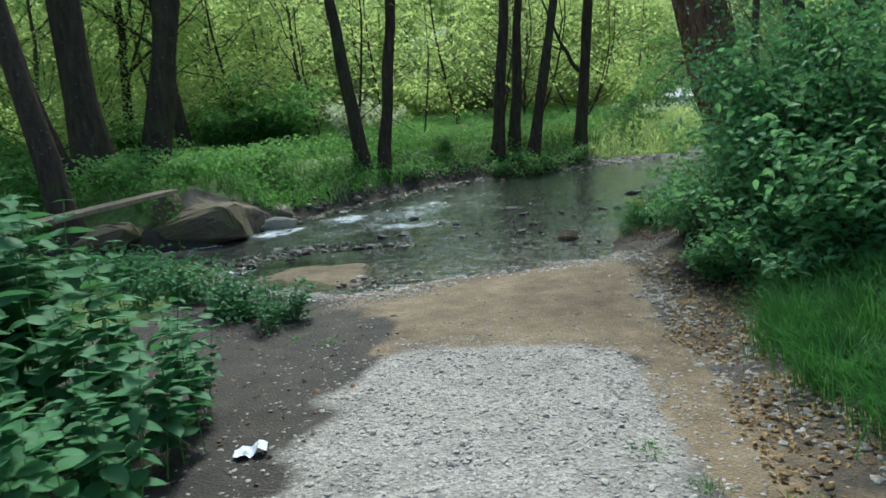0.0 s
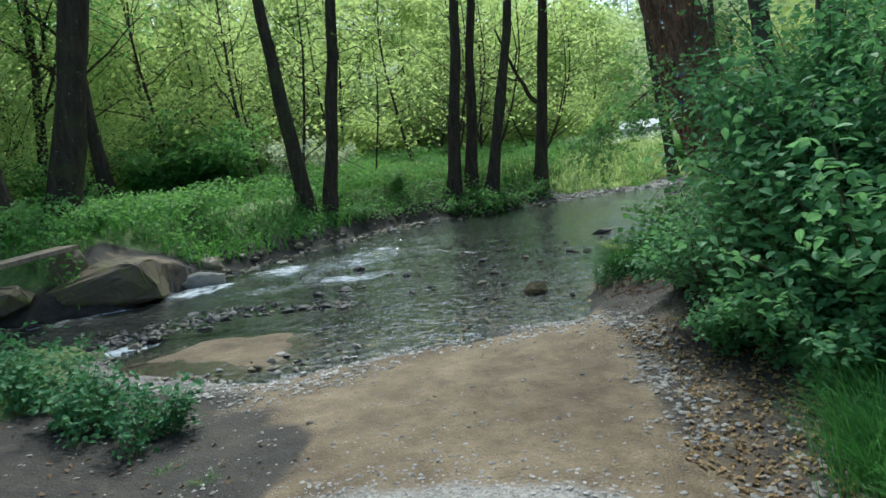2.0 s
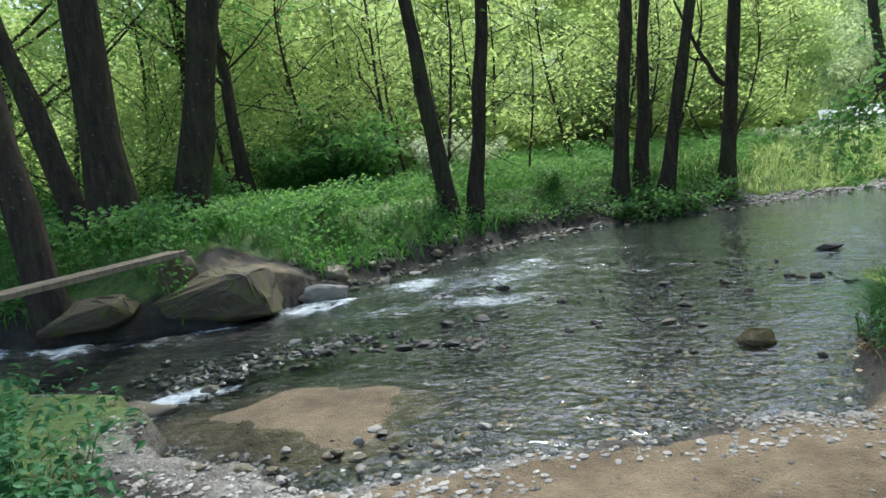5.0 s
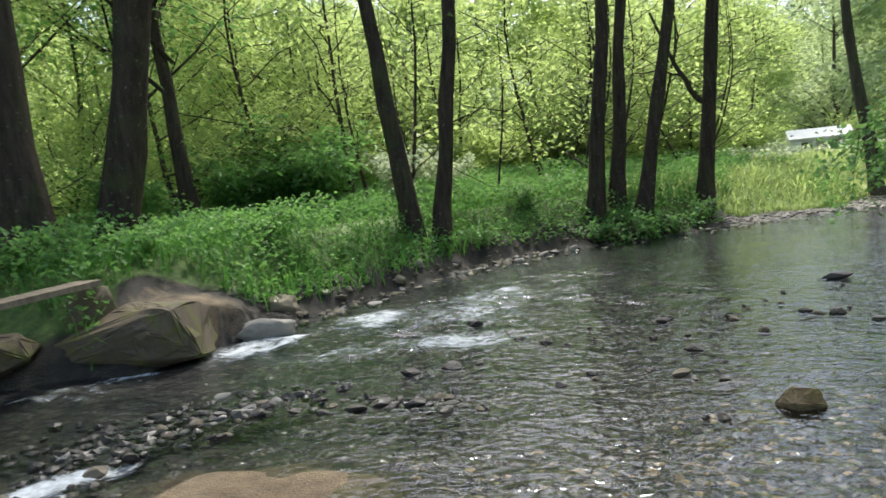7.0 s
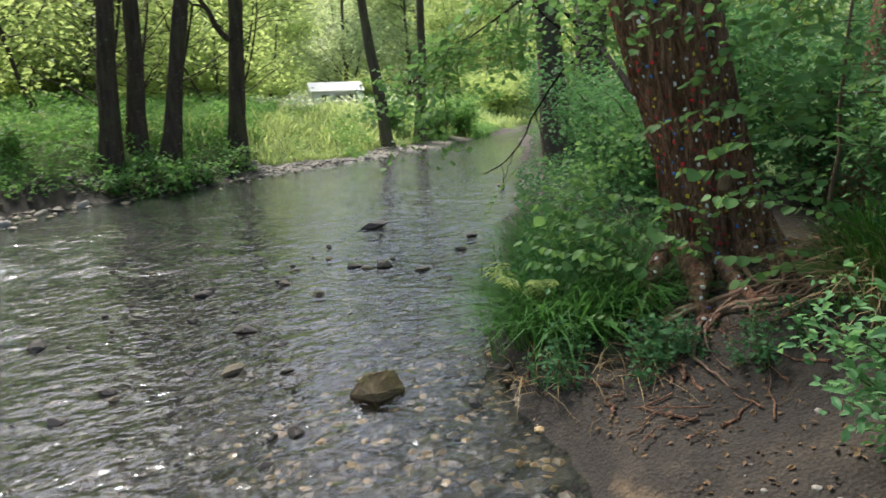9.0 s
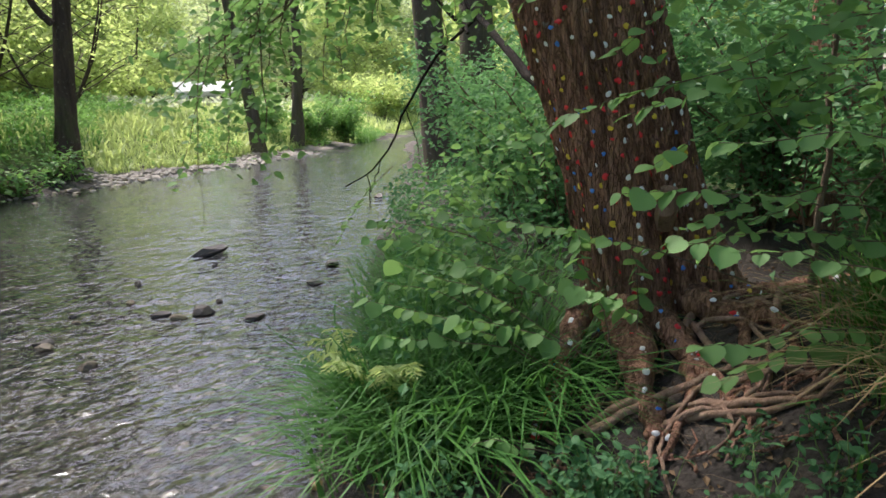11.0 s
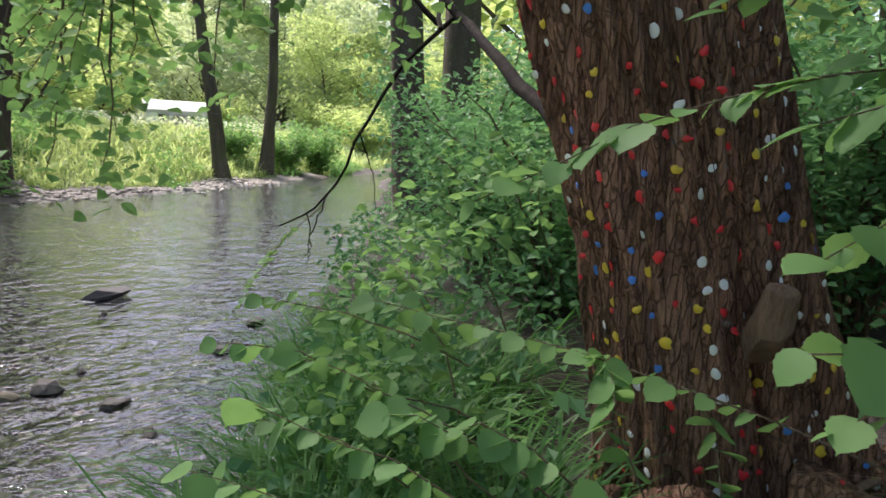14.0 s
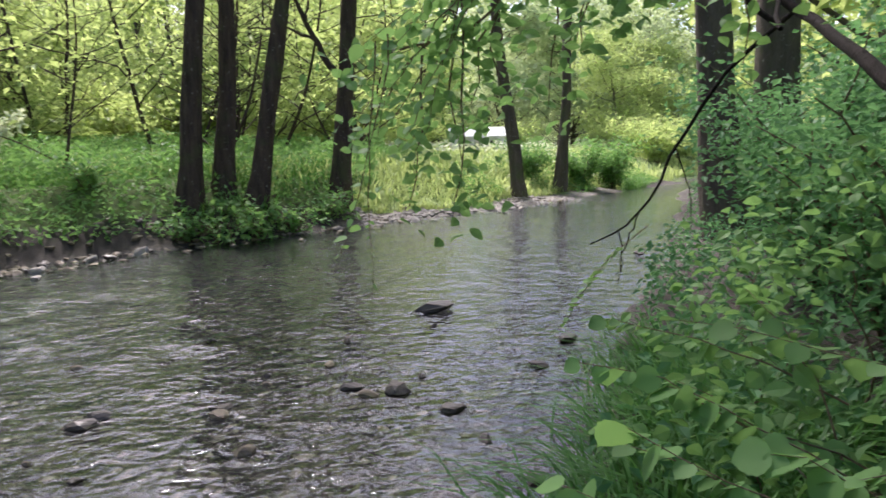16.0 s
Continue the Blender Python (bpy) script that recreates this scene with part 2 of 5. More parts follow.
def water_material():
    m, nt, b = material("stream_water")
    nt.nodes.remove(b)
    out = nt.nodes["Material Output"]
    at = nt.nodes.new("ShaderNodeAttribute")
    at.attribute_name = "foam"
    rip = calc(nt, "ADD", noise_tex(nt, 6.0, 2.0, 0.5, (0.9, 1.2, 1)), calc(nt, "MULTIPLY", noise_tex(nt, 14.0, 1.0, 0.5, (0.8, 1.3, 1)), 0.35))
    bump = node(nt, "ShaderNodeBump", Strength=0.55, Distance=0.05)
    nt.links.new(rip, bump.inputs["Height"])
    fres = node(nt, "ShaderNodeFresnel", IOR=1.43)
    nt.links.new(bump.outputs[0], fres.inputs["Normal"])
    gloss = node(nt, "ShaderNodeBsdfGlossy", Roughness=0.05)
    gloss.inputs["Color"].default_value = (0.90, 0.95, 1.0, 1)
    nt.links.new(bump.outputs[0], gloss.inputs["Normal"])
    clear = nt.nodes.new("ShaderNodeBsdfTransparent")
    clear.inputs[0].default_value = (0.77, 0.80, 0.82, 1)
    mx = nt.nodes.new("ShaderNodeMixShader")
    nt.links.new(fres.outputs[0], mx.inputs[0])
    nt.links.new(clear.outputs[0], mx.inputs[1])
    nt.links.new(gloss.outputs[0], mx.inputs[2])
    white = node(nt, "ShaderNodeBsdfDiffuse", Color=(0.78, 0.82, 0.85, 1))
    streaks = calc(nt, "ADD", calc(nt, "MULTIPLY", noise_tex(nt, 4.5, 4.0, 0.7, (0.9, 1.3, 1)), 0.6), calc(nt, "MULTIPLY", noise_tex(nt, 15.0, 5.0, 0.75), 0.5))
    fm = calc(nt, "MULTIPLY", calc(nt, "SUBTRACT", calc(nt, "ADD", calc(nt, "MULTIPLY", at.outputs["Fac"], 0.36), streaks), 0.81), 3.2, True)
    mx2 = nt.nodes.new("ShaderNodeMixShader")
    nt.links.new(calc(nt, "MULTIPLY", fm, 0.78), mx2.inputs[0])
    nt.links.new(mx.outputs[0], mx2.inputs[1])
    nt.links.new(white.outputs[0], mx2.inputs[2])
    nt.links.new(mx2.outputs[0], out.inputs[0])
    return m


def plain(name, color, rough=0.6, var=0.25, scale=20.0):
    m, nt, b = material(name)
    f = noise_tex(nt, scale, 5.0)
    nt.links.new(ramp(nt, f, [(0.3, tuple(c * (1 - var) for c in color)), (0.7, color)]), b.inputs["Base Color"])
    b.inputs["Roughness"].default_value = rough
    add_bump(nt, b, f, 0.3, 0.004)
    return m


M_PLANK = bark_material("weathered_plank", (0.16, 0.12, 0.085), (0.40, 0.33, 0.25), 12.0)
M_PAPER = plain("paper_litter", (0.75, 0.8, 0.88), 0.7, 0.2)
M_WALL = plain("whitewash", (0.8, 0.8, 0.78), 0.8, 0.15, 3.0)
M_ROOF = plain("grey_roof", (0.55, 0.54, 0.52), 0.8, 0.3, 4.0)
M_OPENING_SHADE = plain("opening_shade_dark", (0.10, 0.09, 0.08), 0.8)
M_DOTS = {"red": plain("red_paint", (0.78, 0.035, 0.04), 0.5), "yellow": plain("yellow_paint", (0.80, 0.56, 0.05), 0.5),
          "white": plain("white_paint", (0.84, 0.84, 0.82), 0.5), "blue": plain("blue_paint", (0.07, 0.25, 0.72), 0.5)}


# ---- mesh tools ----
def mesh_np(name, V, F, mat, smooth=False):
    """A mesh from vertex and face arrays (all faces with the same number of corners)."""
    me = bpy.data.meshes.new(name)
    V, F = np.asarray(V, dtype=np.float32), np.asarray(F, dtype=np.int32)
    k = F.shape[1]
    me.vertices.add(len(V))
    me.vertices.foreach_set("co", V.ravel())
    me.loops.add(F.size)
    me.loops.foreach_set("vertex_index", F.ravel())
    me.polygons.add(len(F))
    me.polygons.foreach_set("loop_start", np.arange(0, F.size, k, dtype=np.int32))
    me.polygons.foreach_set("use_smooth", np.full(len(F), smooth))
    me.update(calc_edges=True)
    me.materials.append(mat)
    return me


def part_np(name, V, F, mat, parent=None, label="", smooth=False):
    ob = new(name, mesh_np(name, V, F, mat, smooth))
    ob.parent = parent
    return tagged(ob, label)


def join(chunks):
    """Vertex and face arrays of several pieces put together."""
    Vs, Fs, n = [], [], 0
    for V, F in chunks:
        Vs.append(np.asarray(V, dtype=np.float64))
        Fs.append(np.asarray(F) + n)
        n += len(V)
    return np.concatenate(Vs), np.concatenate(Fs)


def unit(a):
    return a / np.maximum(np.linalg.norm(a, axis=-1, keepdims=True), 1e-9)


def leaves(P, size, r, up=0.6, aspect=0.6, flat=0.35, heading=None, ovate=False):
    """Leaves that grow from the points P. Far ones are folded kites, near ones have an egg-shaped outline."""
    n = len(P)
    a = r.uniform(0, 2 * np.pi, n) if heading is None else heading + r.normal(0, 0.5, n)
    d = unit(np.stack([np.cos(a), np.sin(a), r.normal(-0.25, flat, n)], 1))
    nrm = unit(np.stack([r.normal(0, 1 - up * 0.7, n), r.normal(0, 1 - up * 0.7, n), np.full(n, up + 0.15)], 1))
    s = unit(np.cross(d, nrm))
    nrm = np.cross(s, d)
    size = np.broadcast_to(size, n)
    L, Wd = (size * r.uniform(0.7, 1.25, n))[:, None], (size * aspect * r.uniform(0.8, 1.2, n))[:, None]
    if ovate:
        tmpl = [(0, 0, 0), (.18, .33, .05), (.18, 0, -.02), (.18, -.33, .05), (.45, .5, .08), (.45, 0, 0.0), (.45, -.5, .08),
                (.75, .33, .02), (.75, 0, -.04), (.75, -.33, .02), (1, 0, -.14)]
        tris = [(0, 2, 1), (0, 3, 2), (1, 2, 5), (1, 5, 4), (2, 3, 6), (2, 6, 5), (4, 5, 8), (4, 8, 7), (5, 6, 9), (5, 9, 8), (7, 8, 10), (8, 9, 10)]
    else:
        tmpl = [(0, 0, 0), (.42, .5, .1), (1, 0, -.12), (.42, -.5, .1)]
        tris = [(0, 2, 1), (0, 3, 2)]
    V = np.stack([P + d * L * u + s * Wd * v + nrm * L * w for u, v, w in tmpl], 1).reshape(-1, 3)
    F = (np.arange(n)[:, None, None] * len(tmpl) + np.array(tris)[None]).reshape(-1, 3)
    return V, F


def blades(P, height, r, width=0.012, bend=0.5, heading=None):
    """Curved, tapering grass blades that grow from the points P."""
    n = len(P)
    a = r.uniform(0, 2 * np.pi, n) if heading is None else heading
    d = np.stack([np.cos(a), np.sin(a), np.zeros(n)], 1)
    s = np.stack([-np.sin(a), np.cos(a), np.zeros(n)], 1)
    h = (np.broadcast_to(height, n) * r.uniform(0.55, 1.2, n))[:, None]
    bd = (bend * r.uniform(0.4, 1.5, n))[:, None]
    w = (np.broadcast_to(width, n) * r.uniform(0.7, 1.3, n))[:, None]
    up = np.array([[0, 0, 1.0]])
    rows = []
    for u, ww in ((0, 1.0), (0.4, 0.9), (0.75, 0.6)):
        c = P + d * h * bd * u * u + up * h * (u - 0.45 * bd * u * u * u)
        rows += [c - s * w * ww / 2, c + s * w * ww / 2]
    rows.append(P + d * h * bd + up * h * (1 - 0.45 * bd))
    V = np.stack(rows, 1).reshape(-1, 3)
    F = (np.arange(n)[:, None, None] * 7 + np.array([(0, 1, 3), (0, 3, 2), (2, 3, 5), (2, 5, 4), (4, 5, 6)])[None]).reshape(-1, 3)
    return V, F


def tube(points, radii, seg=10, rough=0.0, r=None):
    """A tapering round limb along a line of points, as triangles."""
    pts = np.asarray(points, dtype=float)
    n = len(pts)
    tan = unit(np.gradient(pts, axis=0))
    ref = np.array([0, 1.0, 0.0]) if abs(tan[0][1]) < 0.8 else np.array([1.0, 0, 0])
    V = []
    for i in range(n):
        s = unit(np.cross(tan[i], ref))
        t = np.cross(s, tan[i])
        ang = np.arange(seg) * 2 * np.pi / seg
        rad = radii[i] * (1 + (r.normal(0, rough, seg) if rough else 0))
        V.append(pts[i] + (np.cos(ang) * rad)[:, None] * s + (np.sin(ang) * rad)[:, None] * t)
    V = np.concatenate(V)
    F = []
    for i in range(n - 1):
        for j in range(seg):
            a, b = i * seg + j, i * seg + (j + 1) % seg
            F += [(a, b, b + seg), (a, b + seg, a + seg)]
    top = (n - 1) * seg
    F += [(top, top + j, top + j + 1) for j in range(1, seg - 1)]
    return V, np.array(F)


def wander(start, end, n, r, amp):
    """A slightly crooked line from start to end."""
    t = np.linspace(0, 1, n)[:, None]
    P = np.asarray(start) * (1 - t) + np.asarray(end) * t
    off = np.cumsum(r.normal(0, amp, (n, 3)), 0)
    off -= t * off[-1]
    return P + off


ICO = {}


def ico(sub):
    if sub not in ICO:
        bm = bmesh.new()
        bmesh.ops.create_icosphere(bm, subdivisions=sub, radius=1)
        bm.verts.ensure_lookup_table()
        ICO[sub] = (np.array([v.co[:] for v in bm.verts]), np.array([[v.index for v in f.verts] for f in bm.faces]))
        bm.free()
    return ICO[sub]


def rock(sub, r, sx, sy, sz, angular=0.35, freq=1.3):
    """A stone: a ball pushed in by flat cuts and roughened."""
    V, F = ico(sub)
    V = V.copy()
    for _ in range(13):
        d = unit(r.normal(0, 1, 3))
        lim = r.uniform(0.5, 0.85)
        over = np.maximum(V @ d - lim, 0)
        V -= over[:, None] * d * min(0.4 + angular, 1.0)
    seed = Vector(r.uniform(-50, 50, 3))
    V *= np.array([1 + 0.20 * noise.noise(Vector(v) * freq * 1.7 + seed) + 0.09 * noise.noise(Vector(v) * freq * 4 + seed) + 0.04 * noise.noise(Vector(v) * freq * 10 + seed) for v in V])[:, None]
    return V * np.array([sx, sy, sz]), F


def empty(name, m=None):
    ob = new(name)
    ob.empty_display_size = 0.1
    if m is not None:
        ob.matrix_world = m
    return ob


def value_noise(x, y, scale, seed=0):
    """Smooth random heights between -1 and 1."""
    u, v = np.asarray(x) * scale + seed * 17.3 + 500, np.asarray(y) * scale - seed * 9.1 + 500
    i, j = np.floor(u).astype(np.int64), np.floor(v).astype(np.int64)
    fu, fv = u - i, v - j
    fu, fv = fu * fu * (3 - 2 * fu), fv * fv * (3 - 2 * fv)

    def h(a, b):
        q = (a * 374761393 + b * 668265263 + seed * 1442695) & 0x7FFFFFFF
        q = ((q ^ (q >> 13)) * 1274126177) & 0x7FFFFFFF
        return ((q ^ (q >> 16)) & 0xFFFF) / 32767.5 - 1

    return (h(i, j) * (1 - fu) + h(i + 1, j) * fu) * (1 - fv) + (h(i, j + 1) * (1 - fu) + h(i + 1, j + 1) * fu) * fv


def smooth(a, b, x):
    t = np.clip((x - a) / (b - a), 0, 1)
    return t * t * (3 - 2 * t)


# ---- the lie of the land ----
FAR_BANK = np.array([(-60, 4), (-20, 8), (-12, 9.6), (-8, 10.3), (-6.5, 10.6), (-4.9, 11.1), (-4.55, 12.4), (-4.35, 13.8), (-3.8, 15), (-3.05, 16.4), (-2.6, 18.2),
                     (-1.4, 19.5), (0.7, 20.4), (3, 22.2), (5, 23.3), (8, 26), (11, 28.6), (17, 34), (30, 44), (70, 60)])
NEAR_BANK = np.array([(-60, -1), (-20, 4), (-12, 6.2), (-6, 7.6), (-4.4, 7.95), (-3.2, 7.75), (-2.4, 7.2), (-1.6, 7.05), (-0.6, 7.35), (0, 7.7), (0.8, 8.15),
                      (1.5, 8.4), (1.65, 8.75), (1.85, 9.36), (2.05, 9.97), (2.5, 10.7), (3.05, 11.4), (3.6, 12.4), (4.0, 13.3), (6.2, 16.5), (8.2, 19.5), (13.5, 28), (20, 35), (33, 43), (75, 56)])


def line_dist(x, y, line):
    """Distance to a line, and on which side (positive: to its left)."""
    best, side = np.full(x.shape, 1e9), np.zeros(x.shape)
    for (ax, ay), (bx, by) in zip(line[:-1], line[1:]):
        dx, dy = bx - ax, by - ay
        t = np.clip(((x - ax) * dx + (y - ay) * dy) / (dx * dx + dy * dy), 0, 1)
        ex, ey = x - ax - t * dx, y - ay - t * dy
        dist = np.hypot(ex, ey)
        hit = dist < best
        best = np.where(hit, dist, best)
        side = np.where(hit, np.sign(dx * ey - dy * ex), side)
    return best * side


def water_z(x, y):
    return -0.17 + 0.014 * np.clip(y - 13, 0, 12) + 0.008 * np.clip(x + 1, -8, 0)


def blob(x, y, cx, cy, rx, ry, a=0.0):
    c, s = math.cos(a), math.sin(a)
    u, v = (x - cx) * c + (y - cy) * s, -(x - cx) * s + (y - cy) * c
    return np.exp(-((u / rx) ** 2 + (v / ry) ** 2))


def land(x, y):
    """Height of the ground, and its zones: crushed stone, wet sand, stream bed."""
    x, y = np.asarray(x, dtype=float), np.asarray(y, dtype=float)
    zw = water_z(x, y)
    df, dn = line_dist(x, y, FAR_BANK), -line_dist(x, y, NEAR_BANK)   # positive on land
    wob = 0.12 * value_noise(x, y, 1.7, 1) + 0.06 * value_noise(x, y, 5, 2)
    df, dn = df + wob, dn + wob * 0.8
    inside = np.minimum(-df, -dn)
    lump = 0.025 * value_noise(x, y, 2.2, 3) + 0.014 * value_noise(x, y, 7, 4)
    bed = zw - 0.03 - 0.16 * smooth(0, 2.4, inside) + lump
    jx, jy = 0.35 * value_noise(x, y, 1.1, 13) + 0.15 * value_noise(x, y, 3.5, 14), 0.35 * value_noise(x, y, 1.1, 15) + 0.15 * value_noise(x, y, 3.5, 16)
    bar = blob(x + jx, y + jy, -2.1, 8.4, 1.05, 0.8, 0.3)
    bed = np.maximum(bed, zw - 0.2 + 0.21 * np.minimum(bar * 1.5, 1.0) + lump * 0.2)
    low = smooth(1.8, 3.4, x) * (y > 18)
    far = zw + (1 - low) * (0.2 * smooth(0, 0.35, df) + 0.85 * smooth(0.1, 1.8, df)) + low * (0.06 * smooth(0, 0.5, df) + 0.99 * smooth(0.7, 4.5, df)) + 0.55 * smooth(1.5, 16, df) + 0.12 * value_noise(x, y, 0.5, 5) + 0.30 * np.clip(df - 34, 0, 130)
    right = smooth(1.2, 2.1, x) * smooth(6.6, 8.0, y)
    shore = zw + 0.01 + 0.035 * np.clip(dn, 0, 6)
    bank = zw + 0.02 + 0.14 * smooth(0, 0.25, dn) + 0.62 * smooth(0.25, 2.4, dn) + 0.2 * value_noise(x, y, 0.7, 6) * smooth(0.6, 2, dn)
    near = shore * (1 - right) + bank * right
    near = near + 0.55 * smooth(2.4, 4.2, x) * smooth(9, 7, y) + 0.3 * smooth(-1.3, -3.5, x) + 0.35 * smooth(-4, -6, x)
    near = near - 0.06 * blob(x, y, 1.95, 5.2, 0.35, 2.6) + 0.05 * blob(x, y, 0.6, 3.6, 1.3, 2.2)
    near = near + 0.018 * value_noise(x, y, 2.0, 7) + 0.01 * value_noise(x, y, 6.5, 8)
    heap = blob(x, y, -5.05, 12.35, 0.9, 0.75)
    far = far * (1 - 0.78 * heap) + 0.36 * heap
    z = np.where(inside > 0, bed, np.where(df > 0, far, near))
    ford = smooth(-0.75, -0.35, x + 0.38 * value_noise(x, y, 1.2, 9) + 0.15 * value_noise(x, y, 4, 17)) * smooth(1.75, 1.35, x + 0.25 * value_noise(x, y, 1.3, 10))
    gravel = ford * smooth(5.35, 4.85, y + 0.35 * value_noise(x, y, 1.5, 11) + 0.15 * value_noise(x, y, 5, 18) + 0.25 * (x - 0.4) ** 2)
    strip = smooth(0.55, 0.15, np.abs(dn - 0.1)) * (1 - 0.4 * smooth(-0.5, 0.3, x)) * smooth(2.2, 1.2, x) * smooth(-3.6, -2.4, x) * (df < 0)
    swale = smooth(1.65, 1.85, x + 0.2 * value_noise(x, y, 1.6, 53)) * smooth(2.6, 2.2, x) * smooth(8.4, 7.4, y) * (dn > 0) * 0.3
    seam = smooth(1.15, 1.4, x + 0.15 * value_noise(x, y, 1.4, 54)) * smooth(2.0, 1.75, x) * smooth(2.0, 3.0, y) * smooth(6.5, 5.0, y)
    sand = smooth(-1.3, -0.7, x + 0.3 * (y - 6) + 0.5 * value_noise(x, y, 0.9, 19) + 0.2 * value_noise(x, y, 3, 20)) * smooth(2.0, 1.6, x) * smooth(4.65, 5.05, y + 0.3 * (x - 0.4) ** 2) * (dn > 0.1)
    sand = np.maximum(sand, np.clip(bar * 1.7, 0, 1) * (dn < 0.2))
    sand = np.maximum(np.maximum(np.maximum(sand, 0.78 * heap), swale * 1.7), seam * 0.85)
    gravel = np.maximum(gravel, np.maximum(strip * 0.75, swale))
    gravel = np.maximum(gravel, 0.8 * smooth(0.95, 0.35, np.abs(df - 0.1)) * smooth(2.2, 3.6, x) * smooth(14, 11, x) * (y > 18))
    inbed = smooth(-0.15, 0.1, inside) * (1 - np.clip(bar * 1.6, 0, 1))
    turf = np.where(df > 0, smooth(0.25, 1.0, df), np.where(inside > 0, 0, np.maximum(smooth(2.3, 3.2, x + 0.4 * value_noise(x, y, 0.8, 12)) * smooth(9.5, 7, y), smooth(-2.2, -3.2, x + 0.5 * value_noise(x, y, 0.7, 11)))))
    turf = np.maximum(turf, smooth(2.0, 3.5, dn) * smooth(8, 10, y)) * (1 - smooth(0.25, 0.5, heap))
    return z, np.stack([gravel, sand, inbed, turf], -1)


def stretch_axis(lo, hi, step, reach, grow):
    """Even steps between lo and hi, then ever wider ones out to the reach."""
    core = list(np.arange(lo, hi + 1e-6, step))
    s, a = step, [core[-1]]
    while a[-1] < reach:
        s *= grow
        a.append(a[-1] + s)
    s, b = step, [core[0]]
    while b[-1] > -reach:
        s *= grow
        b.append(b[-1] - s)
    return np.array(b[:0:-1] + core + a[1:])


def sheet(name, xs, ys, zf, mat, keep=None):
    X, Y = np.meshgrid(xs, ys)
    Z = zf(X, Y)
    nx, ny = len(xs), len(ys)
    idx = np.arange(nx * ny).reshape(ny, nx)
    F = np.stack([idx[:-1, :-1], idx[:-1, 1:], idx[1:, 1:], idx[1:, :-1]], -1).reshape(-1, 4)
    V = np.stack([X, Y, Z], -1).reshape(-1, 3)
    if keep is not None:
        F = F[keep(V[F].mean(1))]
        used = np.unique(F)
        back = np.zeros(len(V), dtype=np.int64)
        back[used] = np.arange(len(used))
        V, F = V[used], back[F]
    return new(name, mesh_np(name, V, F, mat, True)), V


M_GROUND, M_WATER = ground_material(), water_material()
ground, GV = sheet("ground", stretch_axis(-6.5, 5.5, 0.085, 400, 1.09), stretch_axis(0, 15, 0.085, 400, 1.08), lambda x, y: land(x, y)[0], M_GROUND)
zone = ground.data.attributes.new("zone", "FLOAT_COLOR", "POINT")
ZC = land(GV[:, 0], GV[:, 1])[1]
zone.data.foreach_set("color", ZC.astype(np.float32).ravel())
tagged(ground, "earth banks, crushed stone track and stony stream bed", "ground", kind="structure")


RUN = np.array([(-7.6, 9.95), (-6.8, 10.2), (-5.8, 10.3), (-5.15, 10.75), (-4.5, 11.3), (-4.2, 12.0), (-3.85, 12.6), (-3.0, 13.7), (-2.0, 14.6), (-0.6, 15.6)])
CHUTE = np.array([(-3.45, 7.85), (-3.62, 8.5), (-3.25, 8.8), (-2.85, 9.3)])


def foam_at(x, y):
    run, fall = np.abs(line_dist(x, y, RUN)), np.abs(line_dist(x, y, CHUTE))
    run = np.abs(run + 0.35 * value_noise(x, y, 1.3, 61) + 0.2 * value_noise(x, y, 4.0, 62))
    f = 0.95 * np.exp(-(run / 0.32) ** 2) * smooth(16.0, 13.0, y) + 1.4 * np.exp(-(fall / 0.17) ** 2) + 0.4 * np.exp(-(run / 1.0) ** 2)
    f = f * (0.75 + 0.5 * value_noise(x, y, 2.0, 63))
    f = f + 1.05 * blob(x, y, -1.4, 12.0, 0.8, 0.5, 0.2) + 0.8 * blob(x, y, -2.9, 11.6, 0.8, 0.5, 0.5) + 0.85 * blob(x, y, -1.9, 13.4, 1.1, 1.1, -0.4) + 0.5 * blob(x, y, -0.3, 14.3, 1.0, 0.7)
    f = f + 0.4 * blob(x, y, 0.9, 13.9, 0.9, 0.6) + 0.35 * blob(x, y, -1.0, 16.0, 1.0, 1.0) + 0.45 * blob(x, y, 0.3, 12.9, 0.6, 0.35)
    return np.clip(f, 0, 1.5)


def water_top(x, y):
    f = foam_at(x, y)
    u, v = 0.55 * x + 0.83 * y, -0.83 * x + 0.55 * y          # along and across the current
    calm = 0.007 * value_noise(u, v * 0.85, 3.3, 21) + 0.005 * value_noise(u, v * 0.9, 7.5, 22)
    wild = 0.035 * value_noise(u, v * 0.7, 3.2, 23) + 0.02 * value_noise(u, v, 8.0, 24)
    return water_z(x, y) + calm + wild * np.clip(f, 0, 1)


water, WV = sheet("water", stretch_axis(-6.5, 5, 0.06, 70, 1.1), stretch_axis(7, 16.5, 0.06, 60, 1.1), water_top, M_WATER,
                  lambda c: land(c[:, 0], c[:, 1])[0] < c[:, 2] + 0.12)
foam = water.data.attributes.new("foam", "FLOAT", "POINT")
foam.data.foreach_set("value", foam_at(WV[:, 0], WV[:, 1]).astype(np.float32))
tagged(water, "clear shallow brook with ripples and white riffles", "water", kind="structure")


def ground_z(x, y):
    return land(np.atleast_1d(x), np.atleast_1d(y))[0]


def on_ground(x, y, sink=0.0):
    return float(ground_z(x, y)[0]) - sink


# ---- trees ----
def leaf_cloud(r, centers, radius, count, size, **kw):
    """Leaves gathered in loose clumps round the given centres."""
    c = centers[r.integers(0, len(centers), count)]
    off = unit(r.normal(0, 1, (count, 3))) * (r.uniform(0, 1, count) ** 0.5)[:, None] * radius
    off[:, 2] *= 0.7
    return leaves(c + off, size, r, **kw)


